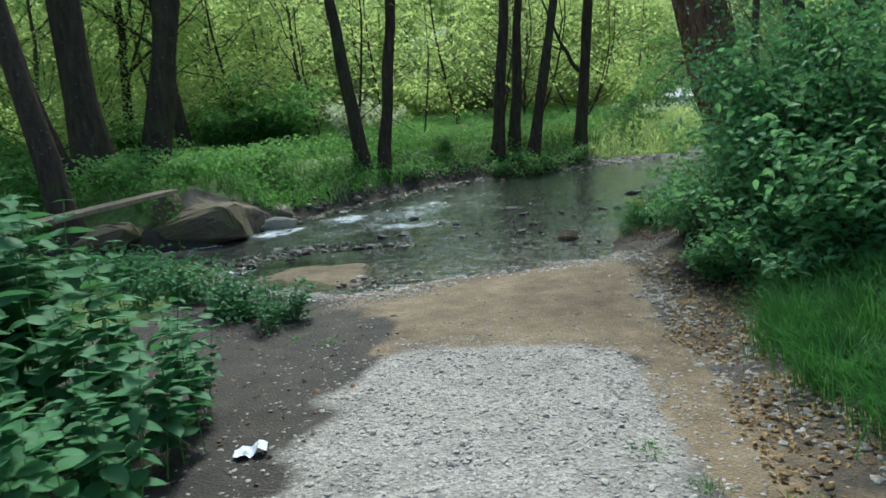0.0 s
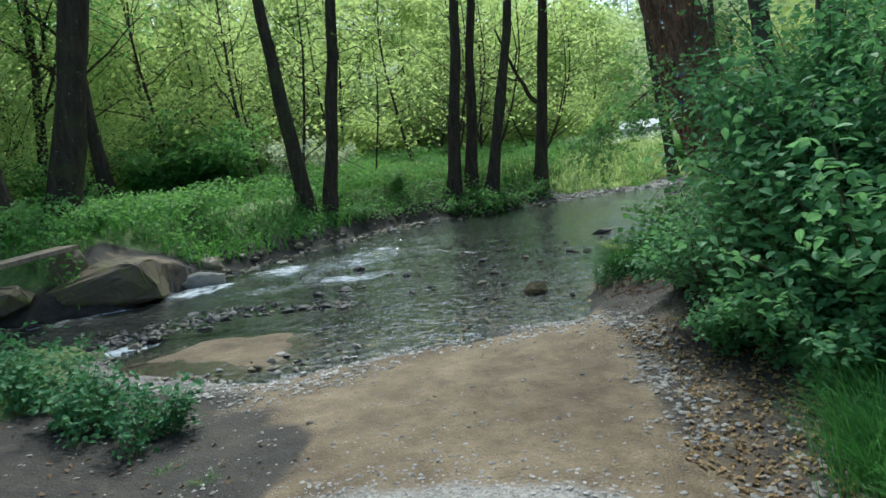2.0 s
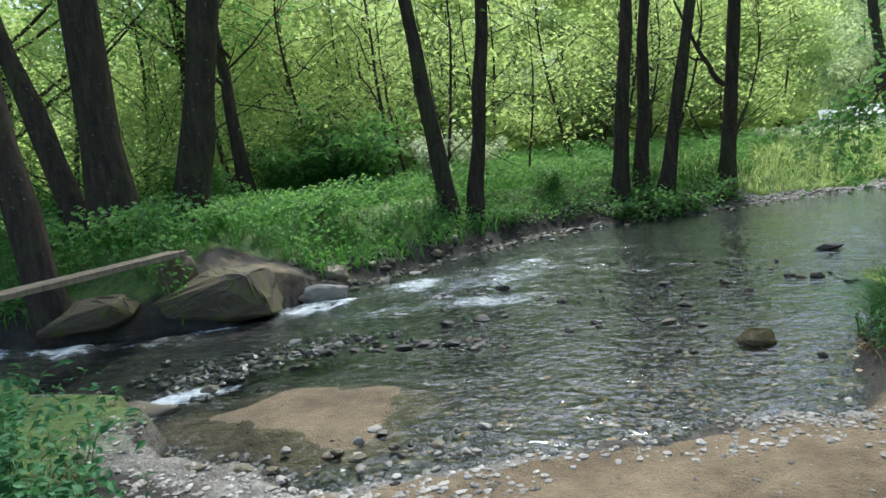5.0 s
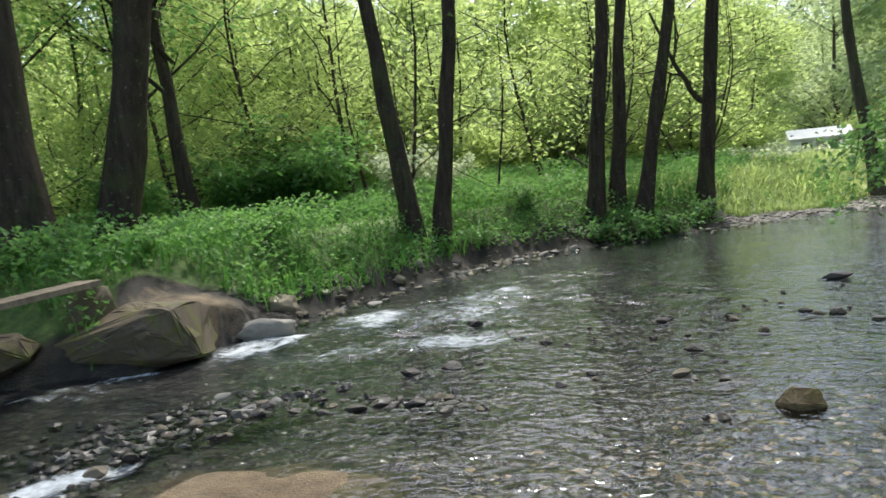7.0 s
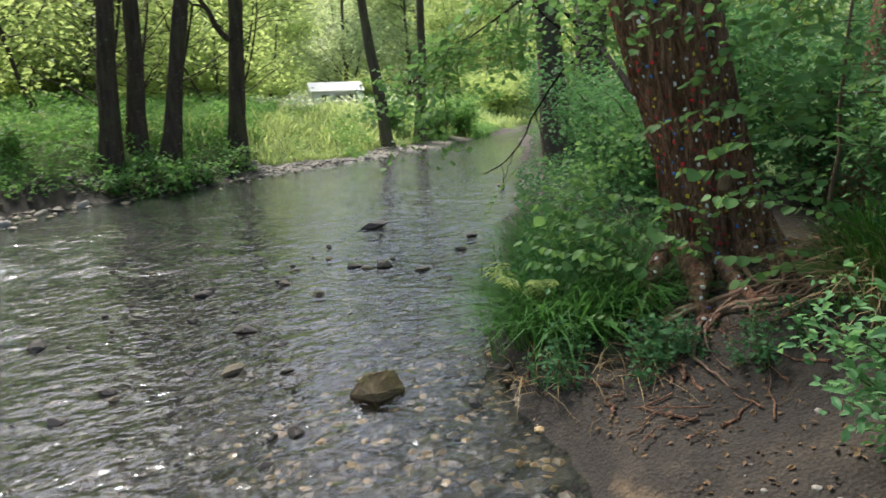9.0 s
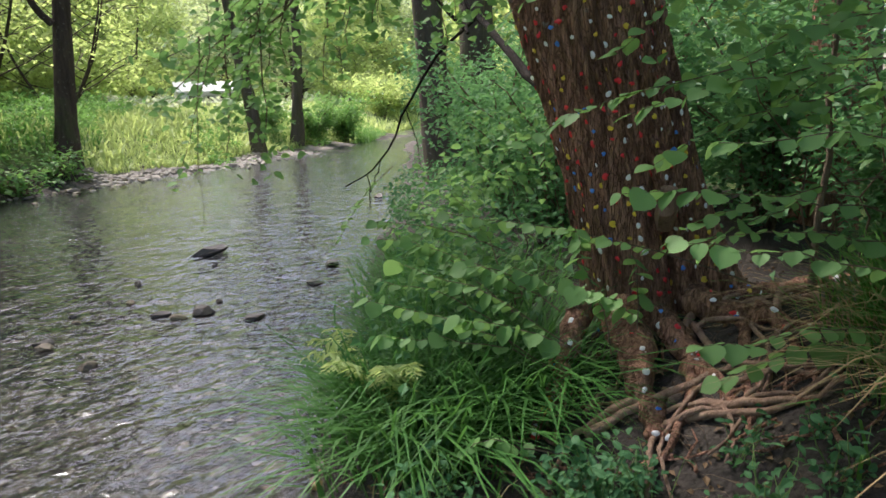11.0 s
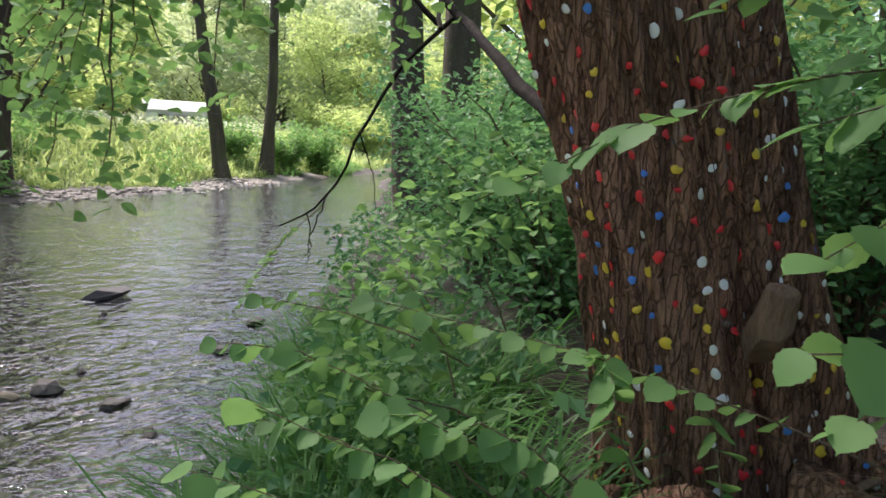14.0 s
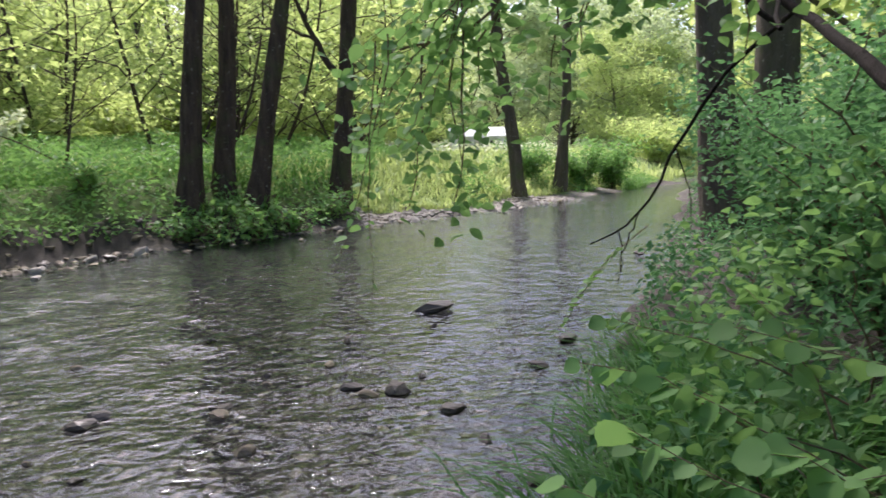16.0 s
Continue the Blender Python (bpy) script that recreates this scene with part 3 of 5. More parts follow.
def tree_mesh(r, height, base, lean=(0.0, 0.0), bend=0.15, crown_from=5.0, spread=2.6, limbs=9, leaf_count=3500, leaf=0.13, low=0, seg=7):
    """Trunk with limbs, and its crown, round the origin."""
    n = 14
    t = np.linspace(0, 1, n)
    pts = np.stack([lean[0] * t * height + bend * np.sin(t * 3.1), lean[1] * t * height, t * height - 0.3], 1)
    pts[1:, :2] += np.cumsum(r.normal(0, 0.028 * height / 10, (n - 1, 2)), 0)
    rad = base * (1 - 0.78 * t) * (1 + r.normal(0, 0.05, n))
    rad[0] *= 1.45
    rad[1] *= 1.08
    chunks, tips = [tube(pts, rad, seg, 0.05, r)], []
    for i in range(limbs):
        f = r.uniform(crown_from / height, 0.97) if i >= low else r.uniform(0.1, crown_from / height)
        p = np.array([np.interp(f, t, pts[:, k]) for k in range(3)])
        a = r.uniform(0, 6.28)
        ln = spread * r.uniform(0.6, 1.1) * (1.15 - 0.6 * f)
        q = p + np.array([math.cos(a) * ln, math.sin(a) * ln, ln * r.uniform(0.25, 0.9)])
        w = wander(p, q, 6, r, 0.07)
        b0 = np.interp(f, t, rad) * 0.45
        chunks.append(tube(w, np.linspace(b0, 0.012, 6), 4))
        tips += [w[3], w[4], w[5]]
        for _ in range(2):
            e = w[r.integers(2, 5)]
            g = e + r.normal(0, 0.5, 3) + np.array([0, 0, 0.3])
            chunks.append(tube(wander(e, g, 4, r, 0.04), np.linspace(b0 * 0.4, 0.008, 4), 3))
            tips.append(g)
    tips.append(pts[-1])
    return join(chunks), leaf_cloud(r, np.array(tips), spread * 0.42, leaf_count, leaf)


def make_tree(name, label, r, bark, leafmat, group="", **kw):
    wood, crown = tree_mesh(r, **kw)
    top = empty(name)
    part_np("trunk", *wood, bark, top, smooth=True)
    part_np("crown", *crown, leafmat, top)
    return tagged(top, label, "tree", group)


def far_line(x, y):
    return line_dist(np.array([x]), np.array([y]), FAR_BANK)[0]


def put(top, x, y, turn=0.0, scale=1.0, sink=0.05):
    top.matrix_world = pose(x, y, on_ground(x, y, sink), 0, 0, turn) @ Matrix.Scale(scale, 4)
    return top


BANK_TREES = [  # x, y, height, base radius, lean x, lean y, what sets it apart
    (-3.65, 17.7, 13, 0.20, -0.085, 0.0, "dark slender alder leaning over the far bank"),
    (-3.3, 18.2, 14, 0.19, 0.10, 0.02, "dark slender alder close beside a leaning one"),
    (-0.3, 20.9, 14, 0.19, 0.06, 0.0, "dark straight alder in a row on the far bank"),
    (0.22, 21.5, 13, 0.18, 0.06, 0.02, "dark straight alder in a row on the far bank"),
    (0.72, 21.3, 13, 0.18, 0.16, 0.0, "dark alder in a row, tilting slightly downstream"),
    (2.35, 23.0, 14, 0.20, 0.09, 0.0, "dark alder with a bare side branch by the meadow"),
    (-7.15, 10.75, 12, 0.24, -0.16, 0.0, "thick dark trunk beside the plank bridge"),
    (-8.45, 13.3, 14, 0.40, -0.02, 0.0, "thick dark upright trunk behind the bridge"),
    (-8.75, 13.0, 12, 0.23, -0.30, 0.0, "thick dark trunk leaning away from its neighbour"),
    (-7.75, 14.2, 13, 0.34, 0.22, 0.0, "thick dark trunk leaning towards the brook"),
    (7.5, 26.6, 11, 0.20, -0.06, 0.0, "slim grey tree on the sunny far bank"),
    (9.4, 28.6, 11, 0.2, 0.02, 0.0, "slim grey forked tree on the sunny far bank"),
    (7.2, 16.6, 13, 0.26, -0.10, 0.0, "brown trunk with moss on the wooded bank"),
    (8.9, 18.0, 14, 0.36, -0.03, 0.0, "thick ivy-grown trunk on the wooded bank"),
    (5.45, 10.0, 10, 0.2, 0.06, 0.0, "reddish trunk with paint dots behind the big tree"),
]
for x, y, h, b, lx, ly, text in BANK_TREES:
    alder = put(make_tree("alder_tree", text, rng, M_BARK_RED if x == 5.45 else M_BARK_FAR if x > 5 else M_BARK, M_LEAF_MID, "trees along the brook",
                  height=h, base=b, lean=(lx - (0.05 if lx > 0.2 else 0), ly), bend=0.34 if lx > 0.2 else 0.16 if lx > 0 else -0.12, crown_from=6.5, spread=2.6, limbs=9, leaf_count=2600, leaf=0.14, seg=14), x, y)
    if x == 2.35:
        for pts, w in (([(0.1, 0, 2.6), (-0.25, 0, 3.2), (-0.6, 0.1, 3.9), (-1.0, 0.1, 5.0)], 0.075), ([(-0.3, 0, 3.3), (-0.9, -0.1, 3.55), (-1.6, -0.1, 3.5)], 0.03), ([(-0.5, 0.1, 3.7), (-0.35, 0.1, 4.4), (-0.5, 0, 5.2)], 0.03)):
            p = np.array(pts)
            line = np.stack([np.interp(np.linspace(0, len(p) - 1, 10), np.arange(len(p)), p[:, k]) for k in range(3)], 1) + rng.normal(0, 0.02, (10, 3))
            part_np("side_branch", *tube(line, np.linspace(w, w * 0.4, 10), 7), M_BARK, alder, "bare crooked side branch", True)

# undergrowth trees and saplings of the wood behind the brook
saplings = [make_tree("young_tree", "young leafy tree with thin stems, sunlight put into its leaf colour", rng, M_BARK_FAR, M_LEAF_FAR_SUNLIT, "young trees of the wood",
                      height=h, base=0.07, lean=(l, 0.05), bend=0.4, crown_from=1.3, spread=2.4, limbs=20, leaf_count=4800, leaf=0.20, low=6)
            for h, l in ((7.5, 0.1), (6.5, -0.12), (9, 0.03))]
spots = []
r2 = np.random.default_rng(11)
while len(spots) < 74:
    y = r2.uniform(19, 60)
    x = r2.uniform(-34, 34)
    if float(line_dist(np.array([x]), np.array([y]), FAR_BANK)[0]) < (2.5 if x < 3 else 5.0):
        continue
    if 2.0 < x - (y - 24) * 0.33 < 10.5:      # the open meadow
        continue
    if -9 < x < 2.5 and y < 30:
        continue
    if all((x - a) ** 2 + (y - b) ** 2 > 4 for a, b in spots):
        spots.append((x, y))
fine = make_tree("young_tree", "young tree with small leaves behind the bridge", rng, M_BARK_FAR, M_LEAF_FAR_SUNLIT, "young trees of the wood",
                 height=8, base=0.08, lean=(0.08, 0.03), bend=0.4, crown_from=1.0, spread=2.5, limbs=22, leaf_count=9000, leaf=0.115, low=7)
for i, (x, y) in enumerate([(-11.5, 15.2), (-12.5, 18.5), (-10.2, 19.5), (-14, 13), (-16, 17), (-18, 12), (-9.8, 22)]):
    put(fine if i == 0 else copy_thing(fine, Matrix()), x, y, i * 77, 0.85 + 0.08 * (i % 4))
for i, (x, y) in enumerate(spots):
    src = saplings[i % 3]
    ob = src if i < 3 else copy_thing(src, Matrix())
    put(ob, x, y, r2.uniform(0, 360), r2.uniform(0.75, 1.25))

# thin crooked stems of the open understorey, and broad trees added so their crowns shade the bank by the bridge
poles = [make_tree("understorey_tree", "thin dark crooked stem with a light leafy top", rng, M_BARK, M_LEAF_FAR_SUNLIT, "thin trees of the understorey",
                   height=h, base=b, lean=(l, 0.02), bend=bd, crown_from=2.6, spread=2.2, limbs=13, leaf_count=420, leaf=0.16, low=4)
         for h, b, l, bd in ((7.5, 0.065, 0.10, 0.5), (6.5, 0.05, -0.14, -0.5), (8.5, 0.075, 0.02, 0.35), (6, 0.045, 0.22, 0.6))]
r5 = np.random.default_rng(31)
stems = []
while len(stems) < 36:
    x, y = r5.uniform(-15, 6), r5.uniform(20.5, 35)
    if far_line(x, y) > 2.2 and not (2.0 < x - (y - 24) * 0.33 < 10.5) and all((x - a) ** 2 + (y - b) ** 2 > 0.8 for a, b in stems):
        stems.append((x, y))
for i, (x, y) in enumerate(stems):
    put(poles[i] if i < 4 else copy_thing(poles[i % 4], Matrix()), x, y, r5.uniform(0, 360), r5.uniform(0.75, 1.2))
shade = make_tree("shade_tree", "added broad tree whose high crown shades the bank", rng, M_BARK, M_LEAF_MID, "shading trees behind the bridge",
                  height=11, base=0.17, lean=(0.03, 0.02), bend=0.3, crown_from=4.2, spread=4.2, limbs=22, leaf_count=2400, leaf=0.2, low=3)
for i, (x, y) in enumerate([(-11.0, 18.6), (-13.8, 15.8), (-8.8, 18.0)]):
    put(shade if i == 0 else copy_thing(shade, Matrix()), x, y, i * 83, 0.9 + 0.1 * (i % 3))

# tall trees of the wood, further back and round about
tall = [make_tree("woodland_tree", "tall woodland tree in full leaf", rng, M_BARK_FAR, M_LEAF_FAR_SUNLIT, "tall trees of the wood",
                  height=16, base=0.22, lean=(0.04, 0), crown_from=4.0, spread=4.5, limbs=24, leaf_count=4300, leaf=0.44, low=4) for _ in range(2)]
ring = []
for i in range(54):
    a = -1.25 + 2.5 * (i + r2.uniform(-0.4, 0.4)) / 54
    d = r2.uniform(48, 85)
    if 0.10 < a < 0.36:
        d += 28
    ring.append((math.sin(a) * d + 3, math.cos(a) * d))
ring += [(-16, -12), (17, -13), (-22, 0), (-5, -22), (8, -22), (20, 6), (22, 15), (-24, 8), (13, 13), (14, 20), (19, 26), (15, 7)]
for i, (x, y) in enumerate(ring):
    ob = tall[i] if i < 2 else copy_thing(tall[i % 2], Matrix())
    put(ob, x, y, r2.uniform(0, 360), r2.uniform(0.8, 1.2))


# Added trees for the hazy hillside; their pale leaves carry the haze.
hazed_tree = make_tree("willow_tree", "far tree beyond the meadow, haze put into its leaf colour", rng, M_BARK_FAR, M_LEAF_HAZE, "pale trees beyond the meadow",
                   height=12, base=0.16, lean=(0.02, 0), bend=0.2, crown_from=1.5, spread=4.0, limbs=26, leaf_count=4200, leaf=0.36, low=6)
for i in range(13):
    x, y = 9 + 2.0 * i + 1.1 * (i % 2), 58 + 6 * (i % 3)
    put(hazed_tree if i == 0 else copy_thing(hazed_tree, Matrix()), x, y, i * 47, 0.8 + 0.12 * (i % 4))


# ---- shrubs ----
def make_shrub(r, height, spread, stems, count, leaf, mat, name, label, group, up=0.75, ovate=False):
    chunks, tips = [], []
    for _ in range(stems):
        a, k = r.uniform(0, 6.28), spread * r.uniform(0.3, 1)
        end = np.array([math.cos(a) * k, math.sin(a) * k, height * r.uniform(0.5, 1)])
        mid = np.array([end[0] * 0.35, end[1] * 0.35, end[2] * 0.65])
        w = np.concatenate([wander(np.array([0, 0, -0.1]) + r.normal(0, 0.08, 3) * [1, 1, 0], mid, 5, r, 0.02)[:-1], wander(mid, end, 5, r, 0.03)])
        chunks.append(tube(w, np.linspace(0.018, 0.004, len(w)), 5))
        tips += list(w[2:])
    top = empty(name)
    part_np("branchwork", *join(chunks), M_TWIG, top, smooth=True)
    part_np("foliage", *leaf_cloud(r, np.array(tips), spread * 0.33, count, leaf, up=up, ovate=ovate), mat, top)
    return tagged(top, label, "shrub", group)


shrub_a = make_shrub(rng, 2.1, 1.2, 16, 3900, 0.082, M_LEAF_NEAR, "hazel_shrub", "dense dark green leafy shrub on the bank", "shrubs on the near bank")
shrub_b = make_shrub(rng, 1.5, 1.0, 14, 3200, 0.074, M_LEAF_NEAR, "hazel_shrub", "dense dark green leafy shrub on the bank", "shrubs on the near bank")
for i, (x, y, k) in enumerate([(3.15, 7.1, 0.85), (3.15, 6.3, 0.75), (3.55, 7.7, 0.95), (3.7, 6.8, 1.15), (4.3, 5.2, 1.1), (4.2, 8.0, 1.0), (4.8, 6.7, 1.25), (5.4, 8.6, 1.2), (5.9, 5.0, 1.2), (4.9, 3.6, 1.0), (5.0, 10.9, 0.9), (4.75, 9.2, 0.72), (4.9, 10.0, 0.7),
                               (4.6, 11.4, 0.8), (5.3, 12.9, 0.9), (6.6, 14.6, 1.0), (7.6, 16.8, 1.0), (8.9, 18.7, 1.1), (10.2, 20.6, 1.1), (11.8, 23, 1.2), (13.4, 25.5, 1.2), (7.0, 11.5, 1.3), (8.5, 14.5, 1.4), (10, 17, 1.4)]):
    src = shrub_a if i % 2 == 0 else shrub_b
    ob = src if i < 2 else copy_thing(src, Matrix())
    put(ob, x, y, i * 67, k)
broad = [make_shrub(rng, h, sp, 15, 1500, 0.088, M_LEAF_HAZEL_DARK, "broadleaf_shrub", "arching shrub with broad green leaves above the gutter", "broad-leaved shrubs on the near bank", 0.8, True) for h, sp in ((1.25, 0.95), (0.8, 0.7))]
for i, (x, y, k) in enumerate([(2.95, 6.9, 1.0), (2.75, 6.3, 0.8), (2.62, 7.3, 0.7), (2.75, 5.75, 0.75), (3.1, 6.2, 1.1), (2.5, 6.75, 0.55), (2.95, 7.8, 0.7), (3.3, 5.6, 1.0), (2.45, 7.75, 0.45), (3.5, 6.6, 1.35), (3.3, 7.4, 1.2)]):
    put(broad[i] if i < 2 else copy_thing(broad[i % 2], Matrix()), x, y, i * 59, k)
hazel_tree = make_shrub(rng, 4.4, 1.9, 14, 1500, 0.10, M_LEAF_NEAR, "tall_hazel", "tall hazel with hanging leafy boughs over the bank", "tall hazels on the near bank", 0.65)
for i, (x, y, k) in enumerate([(4.3, 7.0, 1.0), (5.2, 5.4, 1.05)]):
    put(hazel_tree if i == 0 else copy_thing(hazel_tree, Matrix()), x, y, i * 97, k)
far_shrub = make_shrub(rng, 1.6, 1.2, 14, 2600, 0.12, M_LEAF_MID, "elder_shrub", "leafy green shrub at the wood's edge", "shrubs on the far bank")
for i, (x, y, k) in enumerate([(-6.9, 20.2, 1.5), (-8.4, 19.2, 1.3), (-7.6, 21.2, 1.6), (-9.5, 16.8, 1.0), (-10.5, 13.8, 0.9), (10.5, 29.6, 1.0), (12.2, 31, 1.2),
                               (8.6, 29.3, 0.9)]):
    ob = far_shrub if i == 0 else copy_thing(far_shrub, Matrix())
    put(ob, x, y, i * 51, k)
layered = make_shrub(rng, 0.9, 1.0, 14, 260, 0.17, M_LEAF_MID, "layered_shrub", "low shrub with flat tiers of broad leaves", "low shrubs under the alders", 1.0, True)
for i, (x, y, k) in enumerate([(0.35, 20.1, 0.75), (0.95, 20.6, 0.85), (1.5, 21.2, 0.7), (-0.3, 20.1, 0.5), (2.1, 22.1, 0.6), (-5.6, 15.2, 0.7), (-7.3, 12.4, 0.75), (-8.2, 11.7, 0.8), (-2.6, 18.7, 0.5), (-6.6, 13.4, 0.6)]):
    put(layered if i == 0 else copy_thing(layered, Matrix()), x, y, i * 71, k)
pale = make_shrub(rng, 1.9, 0.9, 14, 900, 0.15, M_LEAF_PALE, "pale_shrub", "bush with pale whitish leaves in the open wood", "pale bushes", 0.7)
for i, (x, y, k) in enumerate([(-5.0, 21.0, 1.0), (-4.1, 22.4, 0.9)]):
    put(pale if i == 0 else copy_thing(pale, Matrix()), x, y, i * 71, k)
bright = make_shrub(rng, 2.2, 1.7, 18, 3000, 0.18, M_LEAF_FAR_SUNLIT, "elder_shrub", "green bush in the open wood, sunlight put into its leaf colour", "bushes of the open wood")
bushes = []
while len(bushes) < 52:
    x, y = r2.uniform(-24, 26), r2.uniform(21, 48)
    if float(line_dist(np.array([x]), np.array([y]), FAR_BANK)[0]) < 3 or (1.5 < x - (y - 24) * 0.33 < 10.5 and y < 47) or (-9 < x < 2.5 and y < 29):
        continue
    if all((x - a) ** 2 + (y - b) ** 2 > 4 for a, b in bushes):
        bushes.append((x, y))
        ob = bright if len(bushes) == 1 else copy_thing(bright, Matrix())
        put(ob, x, y, r2.uniform(0, 360), r2.uniform(0.7, 1.3))
for i in range(18):
    x, y = r2.uniform(-8.5, 2), r2.uniform(20.5, 29)
    if float(far_line(x, y)) > 1.6:
        put(copy_thing(layered, Matrix()), x, y, r2.uniform(0, 360), r2.uniform(0.4, 0.8))


# ---- ground cover ----
def scatter(r, n, x0, x1, y0, y1, want):
    x, y = r.uniform(x0, x1, n), r.uniform(y0, y1, n)
    ok = want(x, y)
    x, y = x[ok], y[ok]
    return np.stack([x, y, ground_z(x, y)], 1)


def far_d(x, y):
    return line_dist(x, y, FAR_BANK)


def near_d(x, y):
    return -line_dist(x, y, NEAR_BANK)


def mound(x, y):
    return (blob(x, y, -5.05, 12.3, 0.8, 0.85) < 0.28) & (blob(x, y, -6.6, 10.9, 1.0, 0.6) < 0.35)


def stuff(name, V, F, mat, label, category):
    return tagged(new(name, mesh_np(name, V, F, mat)), label, category, kind="stuff")


def open_meadow(x, y):
    return (x - (y - 24) * 0.33 > 2.6 + 0.8 * value_noise(x, y, 0.6, 71)) & (x - (y - 24) * 0.33 < 10.5) & (y > 21)


P = scatter(rng, 190000, -13, 15, 9.5, 34, lambda x, y: (far_d(x, y) > 0.25) & (~open_meadow(x, y) | (value_noise(x, y, 1.1, 72) > 0.55)) & mound(x, y) & (value_noise(x, y, 0.9, 31) > -0.75))
up = rng.uniform(0.02, 1, len(P)) * (0.22 + 0.38 * smooth(0.2, 1.4, far_d(P[:, 0], P[:, 1]))) * (1 + 0.7 * value_noise(P[:, 0], P[:, 1], 0.9, 32))
stuff("bank_herbs", *leaves(P + np.stack([0 * up, 0 * up, up], 1), 0.105, rng, up=0.6), M_LEAF_MID, "low leafy herbs and nettles covering the far bank", "herbs")
P = scatter(rng, 46000, -9, 14, 10, 33, lambda x, y: (far_d(x, y) > 0.15) & ~open_meadow(x, y) & mound(x, y) & (value_noise(x, y, 0.6, 33) > -0.1))
stuff("bank_grass", *blades(P, 0.5, rng, 0.02, 0.6), M_GRASS, "tall green grass along the far bank", "grass")
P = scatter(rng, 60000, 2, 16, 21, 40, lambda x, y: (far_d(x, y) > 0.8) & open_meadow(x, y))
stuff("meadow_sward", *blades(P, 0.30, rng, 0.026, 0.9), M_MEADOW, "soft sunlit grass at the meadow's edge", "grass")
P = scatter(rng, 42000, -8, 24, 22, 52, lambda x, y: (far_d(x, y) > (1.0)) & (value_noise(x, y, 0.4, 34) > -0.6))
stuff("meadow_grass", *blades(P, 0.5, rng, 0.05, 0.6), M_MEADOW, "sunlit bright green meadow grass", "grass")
# Added pale flecks: the glare of overexposed sunlit grass, put into colour.
P = scatter(rng, 2600, 4.2, 12, 31, 46, lambda x, y: value_noise(x, y, 0.5, 38) > -0.2)
up = rng.uniform(0.3, 0.6, len(P))
stuff("meadow_blossom", *leaves(P + np.stack([0 * up, 0 * up, up], 1), 0.16, rng, up=0.9, aspect=0.9), M_LEAF_PALE, "pale flower heads over the sunlit meadow", "flowers")
P = scatter(rng, 26000, 2.2, 14, 2, 28, lambda x, y: (near_d(x, y) > 0.1) & ~((x < 4.2) & (y < 9.7)) & (value_noise(x, y, 0.9, 35) > -0.5))
up = rng.uniform(0.02, 0.4, len(P))
stuff("wood_floor_herbs", *leaves(P + np.stack([0 * up, 0 * up, up], 1), 0.07, rng, up=0.7), M_LEAF_NEAR, "dark green herbs on the wooded bank", "herbs")
P = scatter(rng, 9000, 2.3, 6.5, 9.9, 15.5, lambda x, y: (near_d(x, y) > 0.12) & ((x - 3.6) ** 2 + (y - 9.9) ** 2 > 0.3))
up = rng.uniform(0.02, 0.55, len(P)) * (1 + 0.4 * value_noise(P[:, 0], P[:, 1], 1.2, 37))
stuff("bank_undergrowth", *leaves(P + np.stack([0 * up, 0 * up, up], 1), 0.06, rng, up=0.65), M_NETTLE, "dense herbs on the bank beside the painted tree", "herbs")
P = scatter(rng, 16000, -14, -1.2, -3, 8, lambda x, y: (near_d(x, y) > 0.1) & (x < -2.6 + 0.3 * value_noise(x, y, 1.0, 36)) & ~((x > -3.4) & (y > 3.6) & (y < 5.4)))
up = rng.uniform(0.02, 0.3, len(P))
stuff("track_side_herbs", *leaves(P + np.stack([0 * up, 0 * up, up], 1), 0.08, rng, up=0.7), M_NETTLE, "green herbs beside the track", "herbs")


# ---- the painted tree ----
TREE = np.array([3.66, 9.86])
LEAN = np.array([-0.20, 0.15])


def trunk_point(a, z):
    """The bark's surface at the angle a and the height z above the level of the brook's bank."""
    a, z = np.asarray(a, dtype=float), np.asarray(z, dtype=float)
    flare = 0.30 * np.exp(-(z + 0.1) / 0.28)
    butt = 0.5 + 0.5 * np.cos(5 * a + 0.6)
    rad = 0.315 - 0.012 * np.clip(z, 0, 5) + flare * (0.35 + 0.65 * butt) + 0.03 * np.sin(2 * a + 1.0)
    twist = a * 62 + 2.2 * value_noise(a * 3, z, 1.6, 41)
    ridge = value_noise(twist, z * 6, 0.5, 42) + 0.8 * value_noise(twist * 0.45 + 0.8 * z, z * 3, 0.6, 43)
    fold = -0.07 * np.exp(-((a - 4.05 - 0.15 * z) / 0.07) ** 2) * smooth(1.3, 0.7, z)
    rad = rad + 0.018 * ridge + 0.02 * value_noise(a * 2, z * 2, 1.0, 44) + fold
    rad = rad + 0.34 * np.exp(-(z + 0.1) / 0.42) * np.exp(-((np.mod(a, 2 * np.pi) - 5.15) / 0.42) ** 2)     # buttress towards the bank
    rad = rad + 0.04 * np.clip(z - 0.9, 0, 0.9)
    x = TREE[0] + LEAN[0] * (z - 0.7) - 0.05 * np.clip(z - 0.9, 0, 0.9) + rad * np.cos(a)
    y = TREE[1] + LEAN[1] * (z - 0.7) + rad * np.sin(a)
    return np.stack([x, y, z + np.zeros_like(x)], -1)


painted = empty("painted_tree", pose(TREE[0], TREE[1], on_ground(*TREE)))
tagged(painted, "broad old tree with reddish furrowed bark and coloured paint dots", "tree")
BASE_INV = painted.matrix_world.inverted()


def under(ob, parent):
    """Hangs a mesh built in world places under a thing that stands elsewhere."""
    ob.parent = parent
    ob.matrix_parent_inverse = parent.matrix_world.inverted()
    return ob


